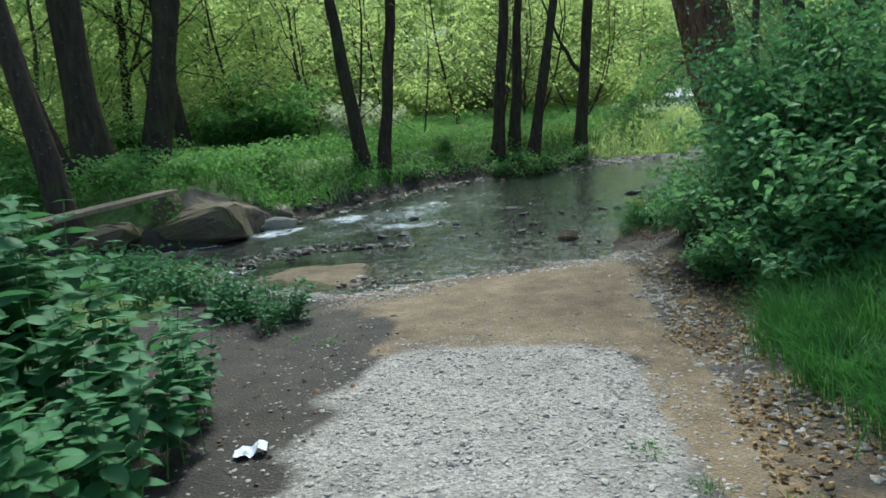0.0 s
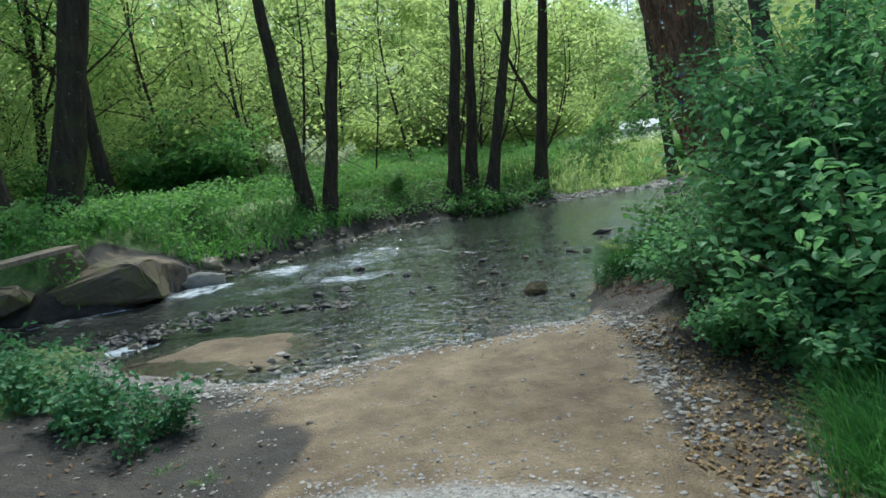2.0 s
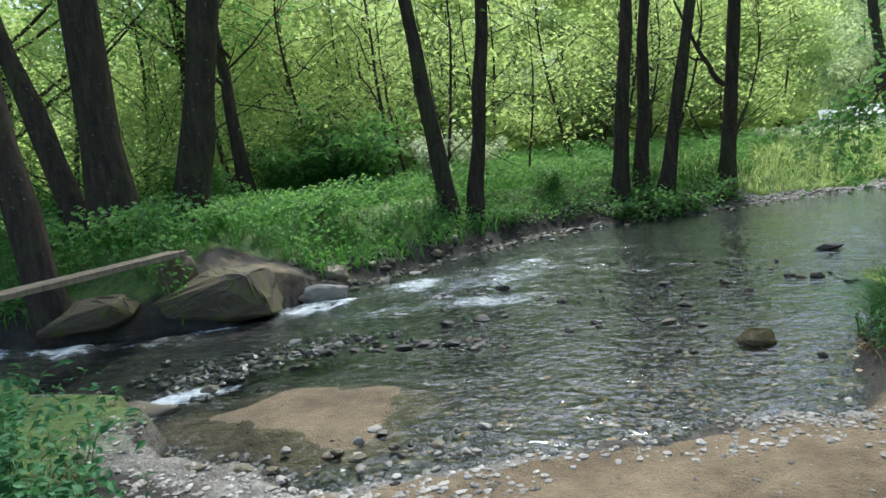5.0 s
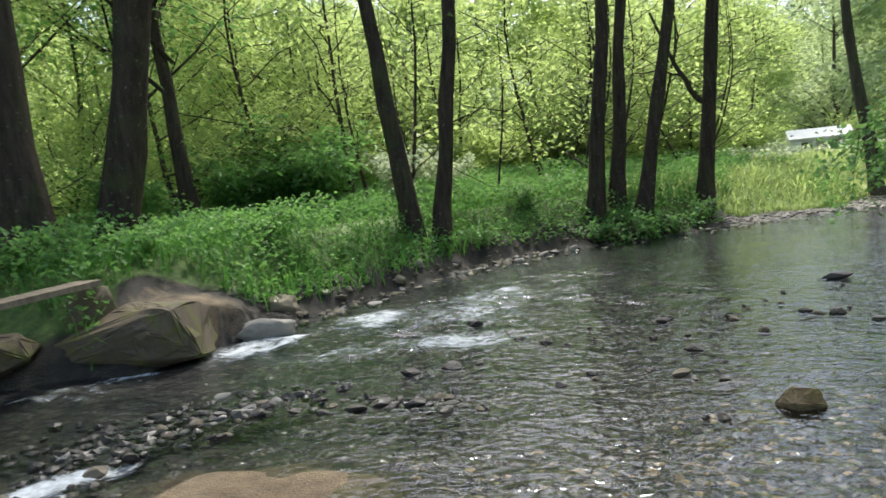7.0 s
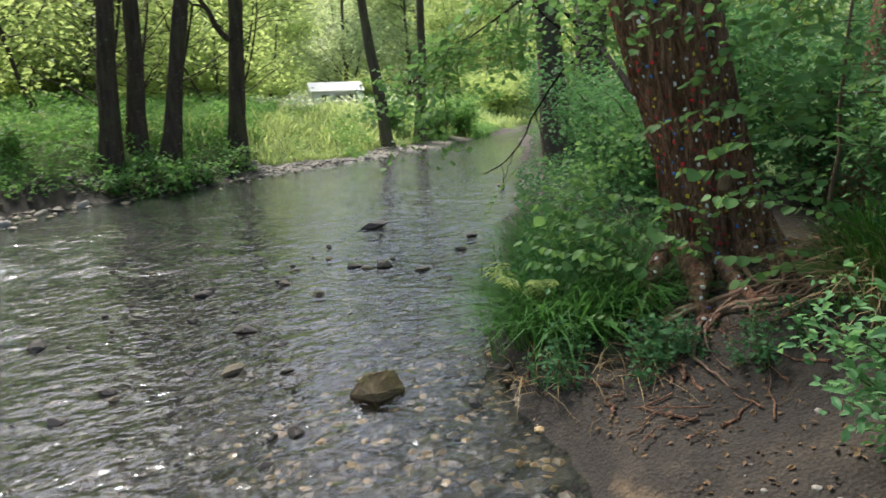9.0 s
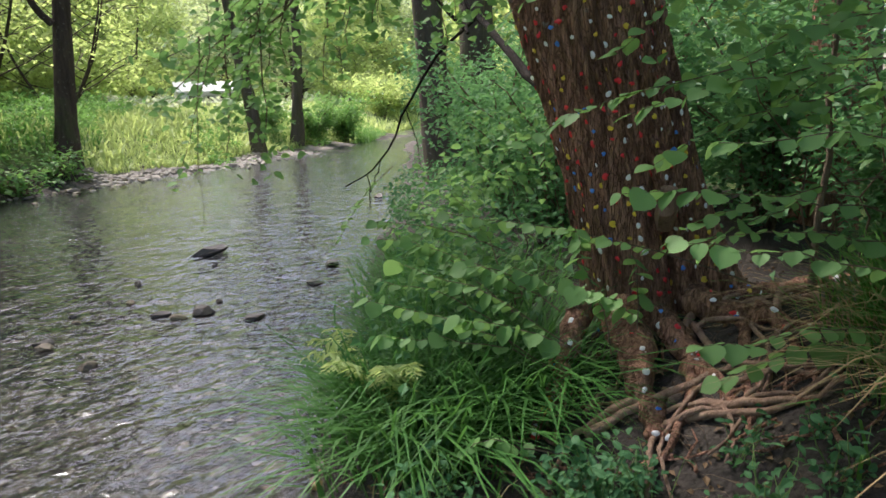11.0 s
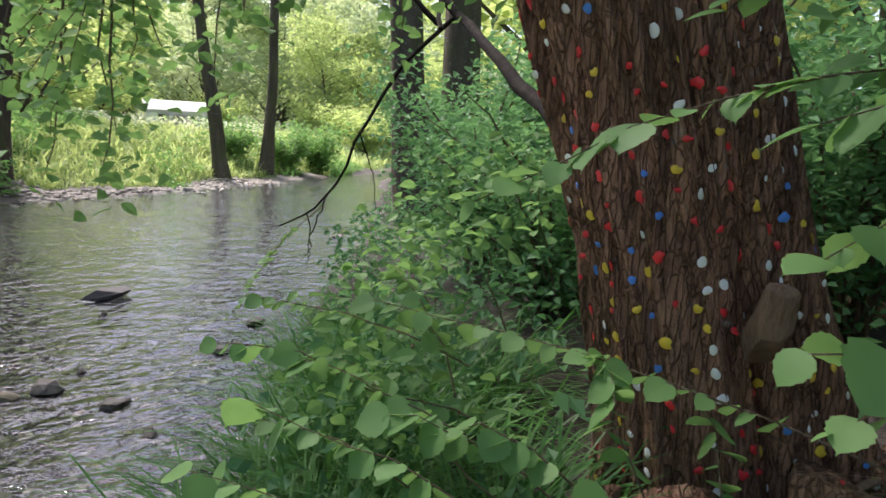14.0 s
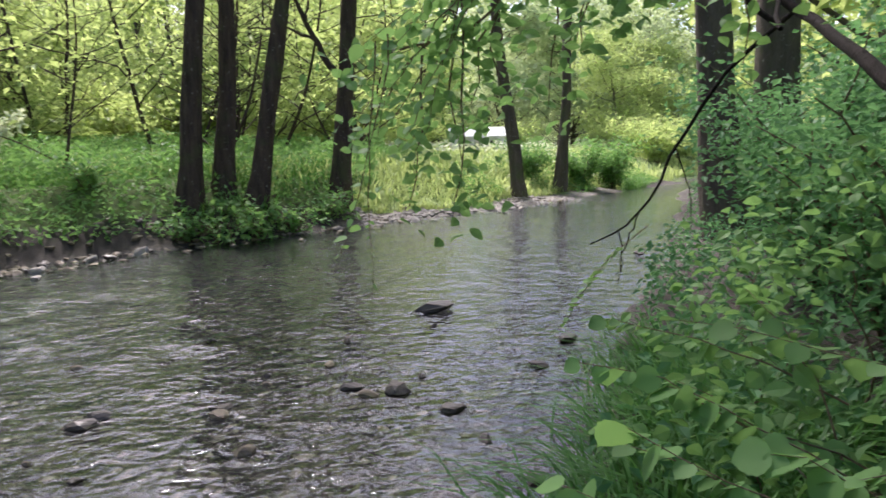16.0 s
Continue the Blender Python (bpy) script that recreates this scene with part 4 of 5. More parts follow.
na, nz = 320, 150
A, Zt = np.meshgrid(np.arange(na) * 2 * np.pi / na, np.concatenate([np.linspace(-0.15, 2.6, nz - 20), np.linspace(2.7, 7.0, 20)]))
TV = trunk_point(A, Zt).reshape(-1, 3)
idx = np.arange(na * nz).reshape(nz, na)
nxt = np.roll(idx, -1, 1)
TF = np.stack([idx[:-1], nxt[:-1], nxt[1:], idx[1:]], -1).reshape(-1, 4)
under(part_np("trunk", TV, TF, M_BARK_RED, smooth=True), painted)

bm_sets = {}
for colour, m in M_DOTS.items():
    ang = np.linspace(0, 2 * np.pi, 10, endpoint=False)
    rr = np.random.default_rng(len(colour))
    rim = 1 + rr.normal(0, 0.13, 10)
    V = np.concatenate([[(0, 0, 0.06)], np.stack([np.cos(ang) * rim * 0.75, np.sin(ang) * rim * 0.75, np.full(10, 0.05)], 1), np.stack([np.cos(ang) * rim, np.sin(ang) * rim, np.full(10, -0.12)], 1)])
    F = [(0, 1 + i, 1 + (i + 1) % 10) for i in range(10)]
    for i in range(10):
        j = (i + 1) % 10
        F += [(1 + i, 11 + i, 11 + j), (1 + i, 11 + j, 1 + j)]
    bm_sets[colour] = mesh_np("paint_dot", V, F, m, True)
r3 = np.random.default_rng(5)
placed = []


def paint_dot(p, n, size, colour, parent):
    ob = new("paint_dot", bm_sets[colour])
    q = Vector(n).to_track_quat("Z", "Y").to_matrix().to_4x4()
    ob.matrix_world = Matrix.Translation(p) @ q @ pose(0, 0, 0, 0, 0, r3.uniform(0, 360)) @ Matrix.Diagonal((size, size * r3.uniform(0.7, 1.25), size, 1))
    ob.parent = parent
    ob.matrix_parent_inverse = parent.matrix_world.inverted()
    return ob


def bark_spot(a, z):
    p = trunk_point(a, z)
    da, dz = trunk_point(a + 0.06, z) - trunk_point(a - 0.06, z), trunk_point(a, z + 0.02) - trunk_point(a, z - 0.02)
    return p, unit(np.cross(da, dz))


COLUMNS = ("red", "yellow", "red", "blue", "red", "white", "red", "yellow", "white", "yellow", "white")
while len(placed) < 290:
    a, z = r3.uniform(2.6, 5.1), r3.uniform(0.08, 1.65)
    p, n = bark_spot(a, z)
    if any((p - q) @ (p - q) < 0.0020 for q in placed):
        continue
    placed.append(p)
    run = COLUMNS[int((a - 2.6) / 2.5 * 11 + 0.5 * math.sin(z * 4)) % 11]
    colour = run if r3.uniform() < 0.5 else r3.choice(["red", "white", "yellow", "blue"], p=[0.34, 0.26, 0.26, 0.14])
    paint_dot(p + n * 0.007, n, r3.uniform(0.008, 0.014), str(colour), painted)
for colour in M_DOTS:       # higher up the trunk, seen from far off only
    V0 = np.array([v.co[:] for v in bm_sets[colour].vertices])
    F0 = np.array([f.vertices[:] for f in bm_sets[colour].polygons])
    chunks = []
    for _ in range(34 if colour == "white" else 16):
        p, n = bark_spot(r3.uniform(2.6, 5.2), r3.uniform(1.7, 3.4))
        q = np.array(Vector(n).to_track_quat("Z", "Y").to_matrix())
        chunks.append((V0 * r3.uniform(0.011, 0.017) @ q.T + p + n * 0.007, F0))
    under(tagged(part_np("paint_dots", *join(chunks), M_DOTS[colour], smooth=True), kind="stuff"), painted)

# roots that run down the bank
ROOTS = [((3.25, 9.62, 0.42), (3.02, 9.3, 0.25), (2.86, 9.08, 0.04), 0.10), ((3.35, 9.55, 0.40), (3.3, 9.25, 0.30), (3.05, 8.98, 0.06), 0.075), ((3.55, 9.5, 0.42), (3.62, 9.25, 0.36), (3.5, 8.98, 0.16), 0.085),
         ((3.75, 9.55, 0.42), (3.95, 9.3, 0.34), (4.15, 9.05, 0.22), 0.08), ((3.15, 9.75, 0.40), (2.9, 9.6, 0.25), (2.66, 9.5, 0.06), 0.07), ((3.4, 9.4, 0.25), (3.1, 9.12, 0.14), (2.75, 9.0, 0.0), 0.035),
         ((3.6, 9.3, 0.27), (3.25, 9.05, 0.14), (2.95, 8.85, 0.02), 0.03), ((3.7, 9.3, 0.26), (3.45, 9.0, 0.16), (3.2, 8.8, 0.05), 0.028)]
for a, b, c, w in ROOTS:
    a, b, c = np.array(a), np.array(b), np.array(c)
    t = np.linspace(0, 1, 14)[:, None]
    line = a * (1 - t) ** 2 + 2 * b * t * (1 - t) + c * t * t
    line[:, 2] = np.maximum(line[:, 2], ground_z(line[:, 0], line[:, 1]) + 0.005)
    line += rng.normal(0, 0.012, line.shape)
    rad = np.linspace(w, w * 0.35, 14) * 0.85
    V, F = tube(line, rad, 10, 0.10, rng)
    root = under(part_np("root", V, F, M_BARK_RED, smooth=True), painted)
    if w > 0.06:
        for _ in range(20):
            k = r3.integers(1, 14)
            s = unit(np.array([-0.55, -0.7, r3.uniform(0.2, 0.9)]) + r3.normal(0, 0.25, 3))
            paint_dot(line[k] + s * rad[k] * 0.97, s, r3.uniform(0.009, 0.016), str(r3.choice(["white", "white", "white", "red", "blue", "yellow"])), painted)

# thin bare roots that web the bank below the trunk
r6 = np.random.default_rng(63)
for k in range(22):
    x, y = r6.uniform(2.75, 3.9), r6.uniform(9.0, 9.45)
    a, ln = r6.choice([-0.5, -2.3, -1.6]) + r6.normal(0, 0.35), r6.uniform(0.35, 0.8)
    f = np.linspace(0, 1, 12)
    bow = 0.12 * np.sin(f * 3.1) * r6.normal(0, 1)
    px, py = x + f * ln * math.cos(a) - bow * math.sin(a), y + f * ln * math.sin(a) + bow * math.cos(a)
    w = r6.uniform(0.008, 0.02)
    lift = np.abs(0.03 * np.sin(f * r6.uniform(4, 8)))
    line = np.stack([px, py, ground_z(px, py) + w * 0.5 + lift], 1) + r6.normal(0, 0.006, (12, 3))
    under(part_np("root", *tube(line, np.linspace(w, w * 0.4, 12), 7, 0.1, r6), M_ROOT, label="thin bare root", smooth=True), painted)

# broken limb stub, the limb coloured dark for the crown's shade, and its drooping twigs
V, F = tube([(3.52, 9.64, 0.74), (3.43, 9.55, 0.83), (3.41, 9.53, 0.91), (3.41, 9.53, 0.92)], [0.05, 0.042, 0.032, 0.02], 10, 0.12, rng)
under(part_np("limb_stub", V, F, M_ROOT, label="pale broken limb stub"), painted)
limb = wander((3.52, 10.02, 1.08), (4.12, 11.72, 1.86), 9, rng, 0.015)
limb2 = wander(limb[-1], (3.7, 13.4, 3.3), 8, rng, 0.05)
chunks = [tube(np.concatenate([limb, limb2[1:]]), np.linspace(0.034, 0.012, 16), 9, 0.06, rng)]
for pts, w in (([(4.12, 11.72, 1.86), (4.14, 12.2, 1.7), (4.15, 12.75, 1.3), (4.15, 13.1, 0.9), (4.03, 13.3, 0.66), (3.83, 13.42, 0.55)], 0.014), ([(4.1, 13.15, 0.82), (4.0, 13.2, 0.55), (3.95, 13.2, 0.35)], 0.006),
               ([(3.95, 13.2, 0.66), (4.05, 13.3, 0.42), (4.02, 13.35, 0.25)], 0.005), ([(3.85, 11.5, 1.75), (3.6, 11.9, 2.2), (3.2, 12.4, 2.4)], 0.015), ([(3.8, 11.4, 1.7), (4.1, 11.9, 2.2), (4.5, 12.5, 2.3)], 0.012),
               ([(4.15, 12.8, 1.25), (4.35, 12.95, 0.95), (4.4, 13.0, 0.7)], 0.006)):
    p = np.array(pts)
    fine = np.stack([np.interp(np.linspace(0, len(p) - 1, 14), np.arange(len(p)), p[:, k]) for k in range(3)], 1) + rng.normal(0, 0.006, (14, 3))
    chunks.append(tube(fine, np.linspace(w, w * 0.4, 14), 6))
under(part_np("limb", *join(chunks), M_LIMB_SHADED, label="bare limb with drooping twigs, shade put into its dark colour", smooth=True), painted)

# crown: limbs overhead with leaves, out over the water
chunks, tips = [], []
for a in np.linspace(0, 2 * np.pi, 12, endpoint=False):
    z0 = rng.uniform(3.2, 6.8)
    p = trunk_point(a, z0) * 0.8 + np.array([*(TREE + LEAN * (z0 - 0.7)), z0]) * 0.2
    q = p + np.array([math.cos(a) * 3.2, math.sin(a) * 3.2, rng.uniform(0.2, 1.8)])
    w = wander(p, q, 7, rng, 0.08)
    chunks.append(tube(w, np.linspace(0.08, 0.015, 7), 7))
    tips += list(w[3:])
under(part_np("bough", *join(chunks), M_BARK, smooth=True), painted)
under(part_np("crown", *leaf_cloud(rng, np.array(tips), 1.0, 2600, 0.085, up=0.7), M_LEAF_MID), painted)


# ---- twigs with single leaves ----
def leaf_mesh(seed, wide, mat):
    """A toothed leaf blade, creased along the midrib and quilted between its side veins."""
    r = np.random.default_rng(seed)
    n, cols = 13, (-1, -0.5, 0, 0.5, 1)
    V, F = [], []
    for k in range(n):
        x = k / (n - 1)
        half = wide * 0.56 * math.sin(math.pi * min(x * 1.06 + 0.02, 1.0) ** 0.82) ** 0.75 if 0 < k < n - 1 else 0.004
        tooth = 1 + (0.05 if k % 2 else -0.04) + r.normal(0, 0.015)
        for c in cols:
            h = half * c * (tooth if abs(c) == 1 else 1)
            V.append((x - 0.05 * abs(c) * (1 - x), h, 0.10 * abs(c) * half / wide - 0.15 * x * x + (0.012 if k % 2 else -0.012) * (abs(c) == 0.5)))
    for k in range(n - 1):
        for c in range(4):
            a = k * 5 + c
            F.append((a, a + 5, a + 6, a + 1))
    return mesh_np("leaf", np.array(V), np.array(F), mat, True)


HAZEL = [leaf_mesh(s, w, M_LEAF_HAZEL) for s, w in ((1, 0.84), (2, 0.92), (3, 0.78), (4, 0.96))]
NETTLE = [leaf_mesh(s, w, M_NETTLE) for s, w in ((5, 0.6), (6, 0.54), (7, 0.66))]


def place_leaf(meshes, p, head, pitch, roll, size, parent, r):
    ob = new("leaf", meshes[r.integers(0, len(meshes))])
    ob.parent = parent
    ob.matrix_basis = Matrix.Translation(p) @ Euler((roll, pitch, head)).to_matrix().to_4x4() @ Matrix.Scale(size, 4)
    return ob


def spray(start, end, count, size, r, label, sag=0.05, tw=0.003, more=1.9, big=1.02):
    """A thin twig with leaves set along it in turn, tip leaf last."""
    start, end, count, size = np.array(start), np.array(end), int(count * more), size * big
    top = empty("leafy_twig", pose(*start))
    w = wander((0, 0, 0), end - start, 9, r, 0.012)
    w[:, 2] += sag * np.sin(np.linspace(0, np.pi, 9))
    part_np("twig", *tube(w, np.linspace(tw, tw * 0.35, 9), 6), M_TWIG, top, smooth=True)
    run = math.atan2(end[1] - start[1], end[0] - start[0])
    for k in range(count):
        f = 0.25 + 0.75 * k / max(count - 1, 1)
        p = [np.interp(f * 8, np.arange(9), w[:, i]) for i in range(3)]
        side = 0 if k == count - 1 else (1 if k % 2 else -1)
        place_leaf(HAZEL, p, run + side * r.uniform(0.6, 1.2) + r.normal(0, 0.15), r.uniform(0.0, 0.95), r.normal(0, 0.45), size * r.uniform(0.5, 1.3), top, r)
    return tagged(top, label, "twig", "leafy twigs by the painted tree")


r4 = np.random.default_rng(21)
T1, T2 = "thin hazel twig with round bright green leaves", "low hazel twig with green leaves over the bank"
SPRAYS = [((3.30, 9.02, 1.42), (2.62, 9.60, 1.10), 13, 0.062), ((3.35, 9.1, 0.62), (2.78, 10.42, 0.77), 15, 0.06), ((3.1, 9.95, 0.45), (2.45, 10.3, 0.72), 11, 0.055), ((3.0, 9.55, 0.28), (2.45, 10.05, 0.66), 11, 0.07),
          ((3.0, 9.5, 0.30), (2.52, 9.75, 0.50), 9, 0.07), ((3.0, 9.45, 0.32), (3.08, 9.72, 0.76), 8, 0.065), ((3.1, 9.4, 0.3), (3.3, 9.6, 0.62), 6, 0.065), ((3.4, 8.6, 0.9), (2.65, 9.12, 1.0), 12, 0.06),
          ((3.3, 8.55, 1.35), (2.78, 9.2, 1.22), 11, 0.06), ((3.1, 8.35, 0.72), (2.5, 8.78, 0.93), 8, 0.058), ((3.3, 8.6, 0.55), (2.66, 8.84, 0.62), 8, 0.06), ((3.35, 9.0, 1.85), (3.05, 9.5, 1.42), 9, 0.06),
          ((3.4, 9.3, 1.95), (2.75, 9.78, 1.56), 8, 0.045), ((2.9, 9.7, 0.2), (2.3, 9.95, 0.42), 8, 0.06), ((2.9, 9.9, 0.25), (2.55, 10.4, 0.5), 9, 0.05), ((3.0, 9.95, 0.35), (2.85, 10.6, 0.55), 9, 0.05),
          ((3.5, 8.8, 1.0), (3.05, 9.25, 0.78), 9, 0.055), ((3.6, 8.9, 1.3), (2.95, 9.25, 1.05), 10, 0.055), ((3.9, 8.8, 1.5), (3.35, 9.2, 1.15), 10, 0.055), ((2.6, 9.3, 0.08), (2.25, 9.35, 0.22), 6, 0.045), ((3.0, 9.75, 0.45), (2.62, 10.2, 0.68), 10, 0.058), ((3.05, 9.6, 0.4), (2.7, 9.95, 0.62), 10, 0.062), ((2.9, 9.6, 0.25), (2.35, 10.15, 0.5), 10, 0.06), ((3.1, 9.3, 0.4), (2.85, 9.5, 0.62), 8, 0.065), ((3.0, 10.1, 0.5), (3.1, 10.6, 0.8), 10, 0.055), ((3.1, 10.2, 0.6), (2.7, 10.75, 0.7), 10, 0.05), ((3.5, 8.7, 1.5), (2.95, 9.0, 1.35), 10, 0.06), ((3.5, 8.6, 0.75), (2.9, 9.0, 0.85), 10, 0.06), ((3.6, 8.9, 1.7), (3.15, 9.35, 1.6), 10, 0.055), ((3.4, 8.5, 0.5), (2.85, 8.9, 0.45), 9, 0.065), ((3.8, 9.0, 0.9), (3.3, 9.3, 0.7), 8, 0.06), ((3.2, 8.4, 1.1), (2.7, 8.85, 1.15), 9, 0.06)]
for a, b, n, s in SPRAYS:
    spray(a, b, n, s, r4, T1 if a[2] > 0.8 else T2)
# the long twig that hangs out over the water, with its side shoots
for a, b, n, s in [((3.2, 10.6, 2.5), (2.05, 11.35, 1.62), 14, 0.06), ((2.6, 11.0, 2.05), (2.15, 11.2, 1.25), 11, 0.055), ((2.15, 11.25, 1.66), (1.95, 11.6, 0.83), 10, 0.045), ((2.08, 11.3, 1.62), (2.06, 11.44, 0.66), 8, 0.04),
                   ((2.9, 10.8, 2.3), (2.45, 11.6, 1.9), 11, 0.06), ((2.6, 11.0, 2.06), (2.15, 11.3, 1.6), 11, 0.06), ((2.4, 11.2, 1.8), (2.12, 11.6, 1.3), 10, 0.055), ((3.1, 10.7, 2.45), (2.9, 11.9, 2.2), 11, 0.06),
                   ((2.5, 11.05, 1.97), (2.3, 11.7, 1.45), 11, 0.055), ((3.0, 10.7, 2.35), (2.4, 10.9, 1.95), 10, 0.055), ((2.4, 11.2, 1.75), (2.25, 11.5, 1.15), 9, 0.05), ((3.3, 11.6, 0.9), (3.0, 11.9, 0.35), 12, 0.04)]:
    spray(a, b, n, s, r4, "drooping twig with green leaves above the water", 0.03, 0.003, 1.8, 1.1)

# finer low foliage between the painted tree and the water
mid = np.array([(2.9, 9.0, 1.75), (3.05, 9.3, 2.1), (2.75, 9.5, 1.9), (3.2, 9.1, 1.4), (2.7, 9.7, 2.3), (3.3, 9.2, 2.4), (2.6, 10.0, 2.5), (3.0, 8.9, 2.2), (3.4, 8.9, 1.7), (2.5, 9.9, 1.9), (3.6, 8.8, 2.1), (3.75, 8.9, 1.2), (2.45, 10.4, 2.2),
                (3.0, 10.5, 0.45), (3.25, 10.9, 0.6), (3.6, 11.2, 0.75), (3.9, 11.8, 0.7), (3.0, 10.2, 0.5), (3.6, 10.8, 0.9), (4.0, 10.9, 1.1), (4.3, 11.6, 1.1), (4.6, 12.4, 1.0)])
low = empty("hazel_growth", pose(3.9, 9.0, on_ground(3.9, 9.0)))
for q in mid:
    foot = (3.45, 9.75, 2.9) if q[2] > 1.6 else (3.95, 9.05, 0.35) if q[2] > 1.15 and q[1] < 10.1 else (q[0] + 0.3, q[1] + 0.1, on_ground(q[0] + 0.3, q[1] + 0.1))
    under(part_np("branch", *tube(wander(foot, q, 10, r4, 0.035), np.linspace(0.006, 0.002, 10), 5), M_TWIG, smooth=True), low)
under(part_np("foliage", *leaf_cloud(r4, mid, 0.34, 1500, 0.062, up=0.6, aspect=0.72, ovate=True), M_LEAF_HAZEL), low)
tagged(low, "thin hazel growth with light leaves round the trunk", "shrub")

# branch that reaches out over the water, thick with small leaves
over = empty("hanging_branch", pose(3.3, 10.3, on_ground(3.3, 10.3)))
main = wander((3.6, 10.2, 2.75), (2.35, 11.6, 1.72), 12, r4, 0.03)
under(part_np("branch", *tube(main, np.linspace(0.02, 0.004, 12), 6), M_BARK, smooth=True), over)
hang = [main[4:]]
for k in [3, 4, 5, 6, 7, 8, 9, 10, 11] * 2 + [9, 10, 11]:
    e = main[k] + np.array([r4.normal(-0.02, 0.2), r4.normal(0.1, 0.22), -r4.uniform(0.1, 0.8)])
    w = wander(main[k], e, 7, r4, 0.02)
    under(part_np("side_twig", *tube(w, np.linspace(0.006, 0.002, 7), 5), M_TWIG, smooth=True), over)
    hang.append(w[2:])
under(part_np("foliage", *leaf_cloud(r4, np.concatenate(hang), 0.2, 1150, 0.06, up=0.5, aspect=0.7, ovate=True), M_LEAF_HAZEL), over)
tagged(over, "leafy hazel branch hanging out over the brook", "branch")


# ---- nettles beside the track ----
def nettle(height, pairs, r):
    top = empty("nettle_plant")
    w = wander((0, 0, -0.03), (r.normal(0, 0.05), r.normal(0, 0.05), height), 7, r, 0.012)
    part_np("stem", *tube(w, np.linspace(0.006, 0.002, 7), 5), M_STEM, top, smooth=True)
    for k in range(pairs):
        f = 0.30 + 0.70 * k / (pairs - 1)
        p = [np.interp(f * 6, np.arange(7), w[:, i]) for i in range(3)]
        size = 0.168 * (1.0 if f < 0.8 else 1.0 - 3.2 * (f - 0.8))
        for s in (0, 1):
            place_leaf(NETTLE, p, k * 1.57 + s * math.pi + r.normal(0, 0.25), r.uniform(0.1, 0.65) - 0.4 * f, r.normal(0, 0.2), size * r.uniform(0.75, 1.2), top, r)
    return tagged(top, "tall nettle plant with pointed green leaves", "nettle", "nettles beside the track")


kinds = [nettle(h, n, r4) for h, n in ((0.95, 9), (0.8, 8), (1.1, 10))]
done = 0
while done < 220:
    x, y = r4.uniform(-3.2, -0.7), r4.uniform(1.3, 4.0)
    edge = (-0.72 if y < 2.5 else -0.84) - 0.28 * max(0, y - 2.7) ** 1.5
    if x > edge:
        continue
    src = kinds[done % 3]
    ob = src if done < 3 else copy_thing(src, Matrix())
    k = 0.74 + 0.62 * smooth(-0.95, -2.1, x) - 0.25 * smooth(3.2, 4.0, y)
    ob.matrix_world = pose(x, y, on_ground(x, y), r4.normal(0, 4), r4.normal(0, 4) + 7 * smooth(-1.5, -0.9, x), r4.uniform(0, 360)) @ Matrix.Scale(float(k), 4)
    done += 1


def herb_plant(r, height, count, size, mat, name, label, group):
    top = empty(name)
    ch, tips = [], []
    for _ in range(5):
        a = r.uniform(0, 6.28)
        w = wander((0, 0, -0.02), (math.cos(a) * 0.13, math.sin(a) * 0.13, height * r.uniform(0.7, 1)), 5, r, 0.012)
        ch.append(tube(w, np.linspace(0.004, 0.0015, 5), 4))
        tips += list(w[1:])
    part_np("stalk", *join(ch), M_STEM, top, smooth=True)
    part_np("foliage", *leaf_cloud(r, np.array(tips), 0.085, count, size, up=0.7, ovate=True), mat, top)
    return tagged(top, label, "herb", group)


herbs = [herb_plant(r4, h, 70, 0.052, M_NETTLE, "herb_plant", "low bushy green herb at the edge of the track", "herbs by the water") for h in (0.34, 0.26)]
for i in range(74):
    f = r4.uniform(0, 1)
    x, y = -1.45 - 3.1 * f + r4.normal(0, 0.16), 5.85 + 1.15 * f + r4.normal(0, 0.22)
    src = herbs[i % 2]
    ob = src if i < 2 else copy_thing(src, Matrix())
    ob.matrix_world = pose(x, y, on_ground(x, y), 0, 0, r4.uniform(0, 360)) @ Matrix.Scale(float(r4.uniform(0.8, 1.35)), 4)
for i in range(46):     # seedlings on the muddy bank and by the foot of the shrubs
    x, y = [(2.1, 9.25), (2.45, 8.95), (2.75, 8.75), (3.0, 8.6), (2.95, 7.9), (2.75, 7.3), (2.9, 6.6), (2.55, 9.1), (2.2, 9.6), (3.3, 8.45)][i % 10]
    x, y = x + r4.normal(0, 0.11), y + r4.normal(0, 0.11)
    ob = copy_thing(herbs[i % 2], Matrix())
    tagged(ob, "small green seedling on the muddy bank", group="seedlings on the bank")
    ob.matrix_world = pose(x, y, on_ground(x, y), 0, 0, r4.uniform(0, 360)) @ Matrix.Scale(float(r4.uniform(0.35, 0.85)), 4)


# ---- grass tufts ----
def tuft(name, x, y, spread, n, height, mat, label, width=0.009, bend=0.7):
    top = empty(name, pose(x, y, on_ground(x, y)))
    off = rng.normal(0, spread / 2, (n, 2))
    P = np.stack([off[:, 0], off[:, 1], ground_z(x + off[:, 0], y + off[:, 1]) - on_ground(x, y) - 0.01], 1)
    head = np.arctan2(off[:, 1], off[:, 0]) + rng.normal(0, 0.7, n)
    clumps = 1 if n < 100 else 4
    turn = np.mod(head, 2 * np.pi)
    for k in range(clumps):         # the tuft falls apart into clumps, each leaning its own way
        pick = (turn >= k * 2 * np.pi / clumps) & (turn < (k + 1) * 2 * np.pi / clumps)
        if pick.sum() > 2:
            part_np("blade_clump", *blades(P[pick], height, rng, width, bend, head[pick]), mat, top)
    return tagged(top, label, "grass", "grass tufts on the near bank")


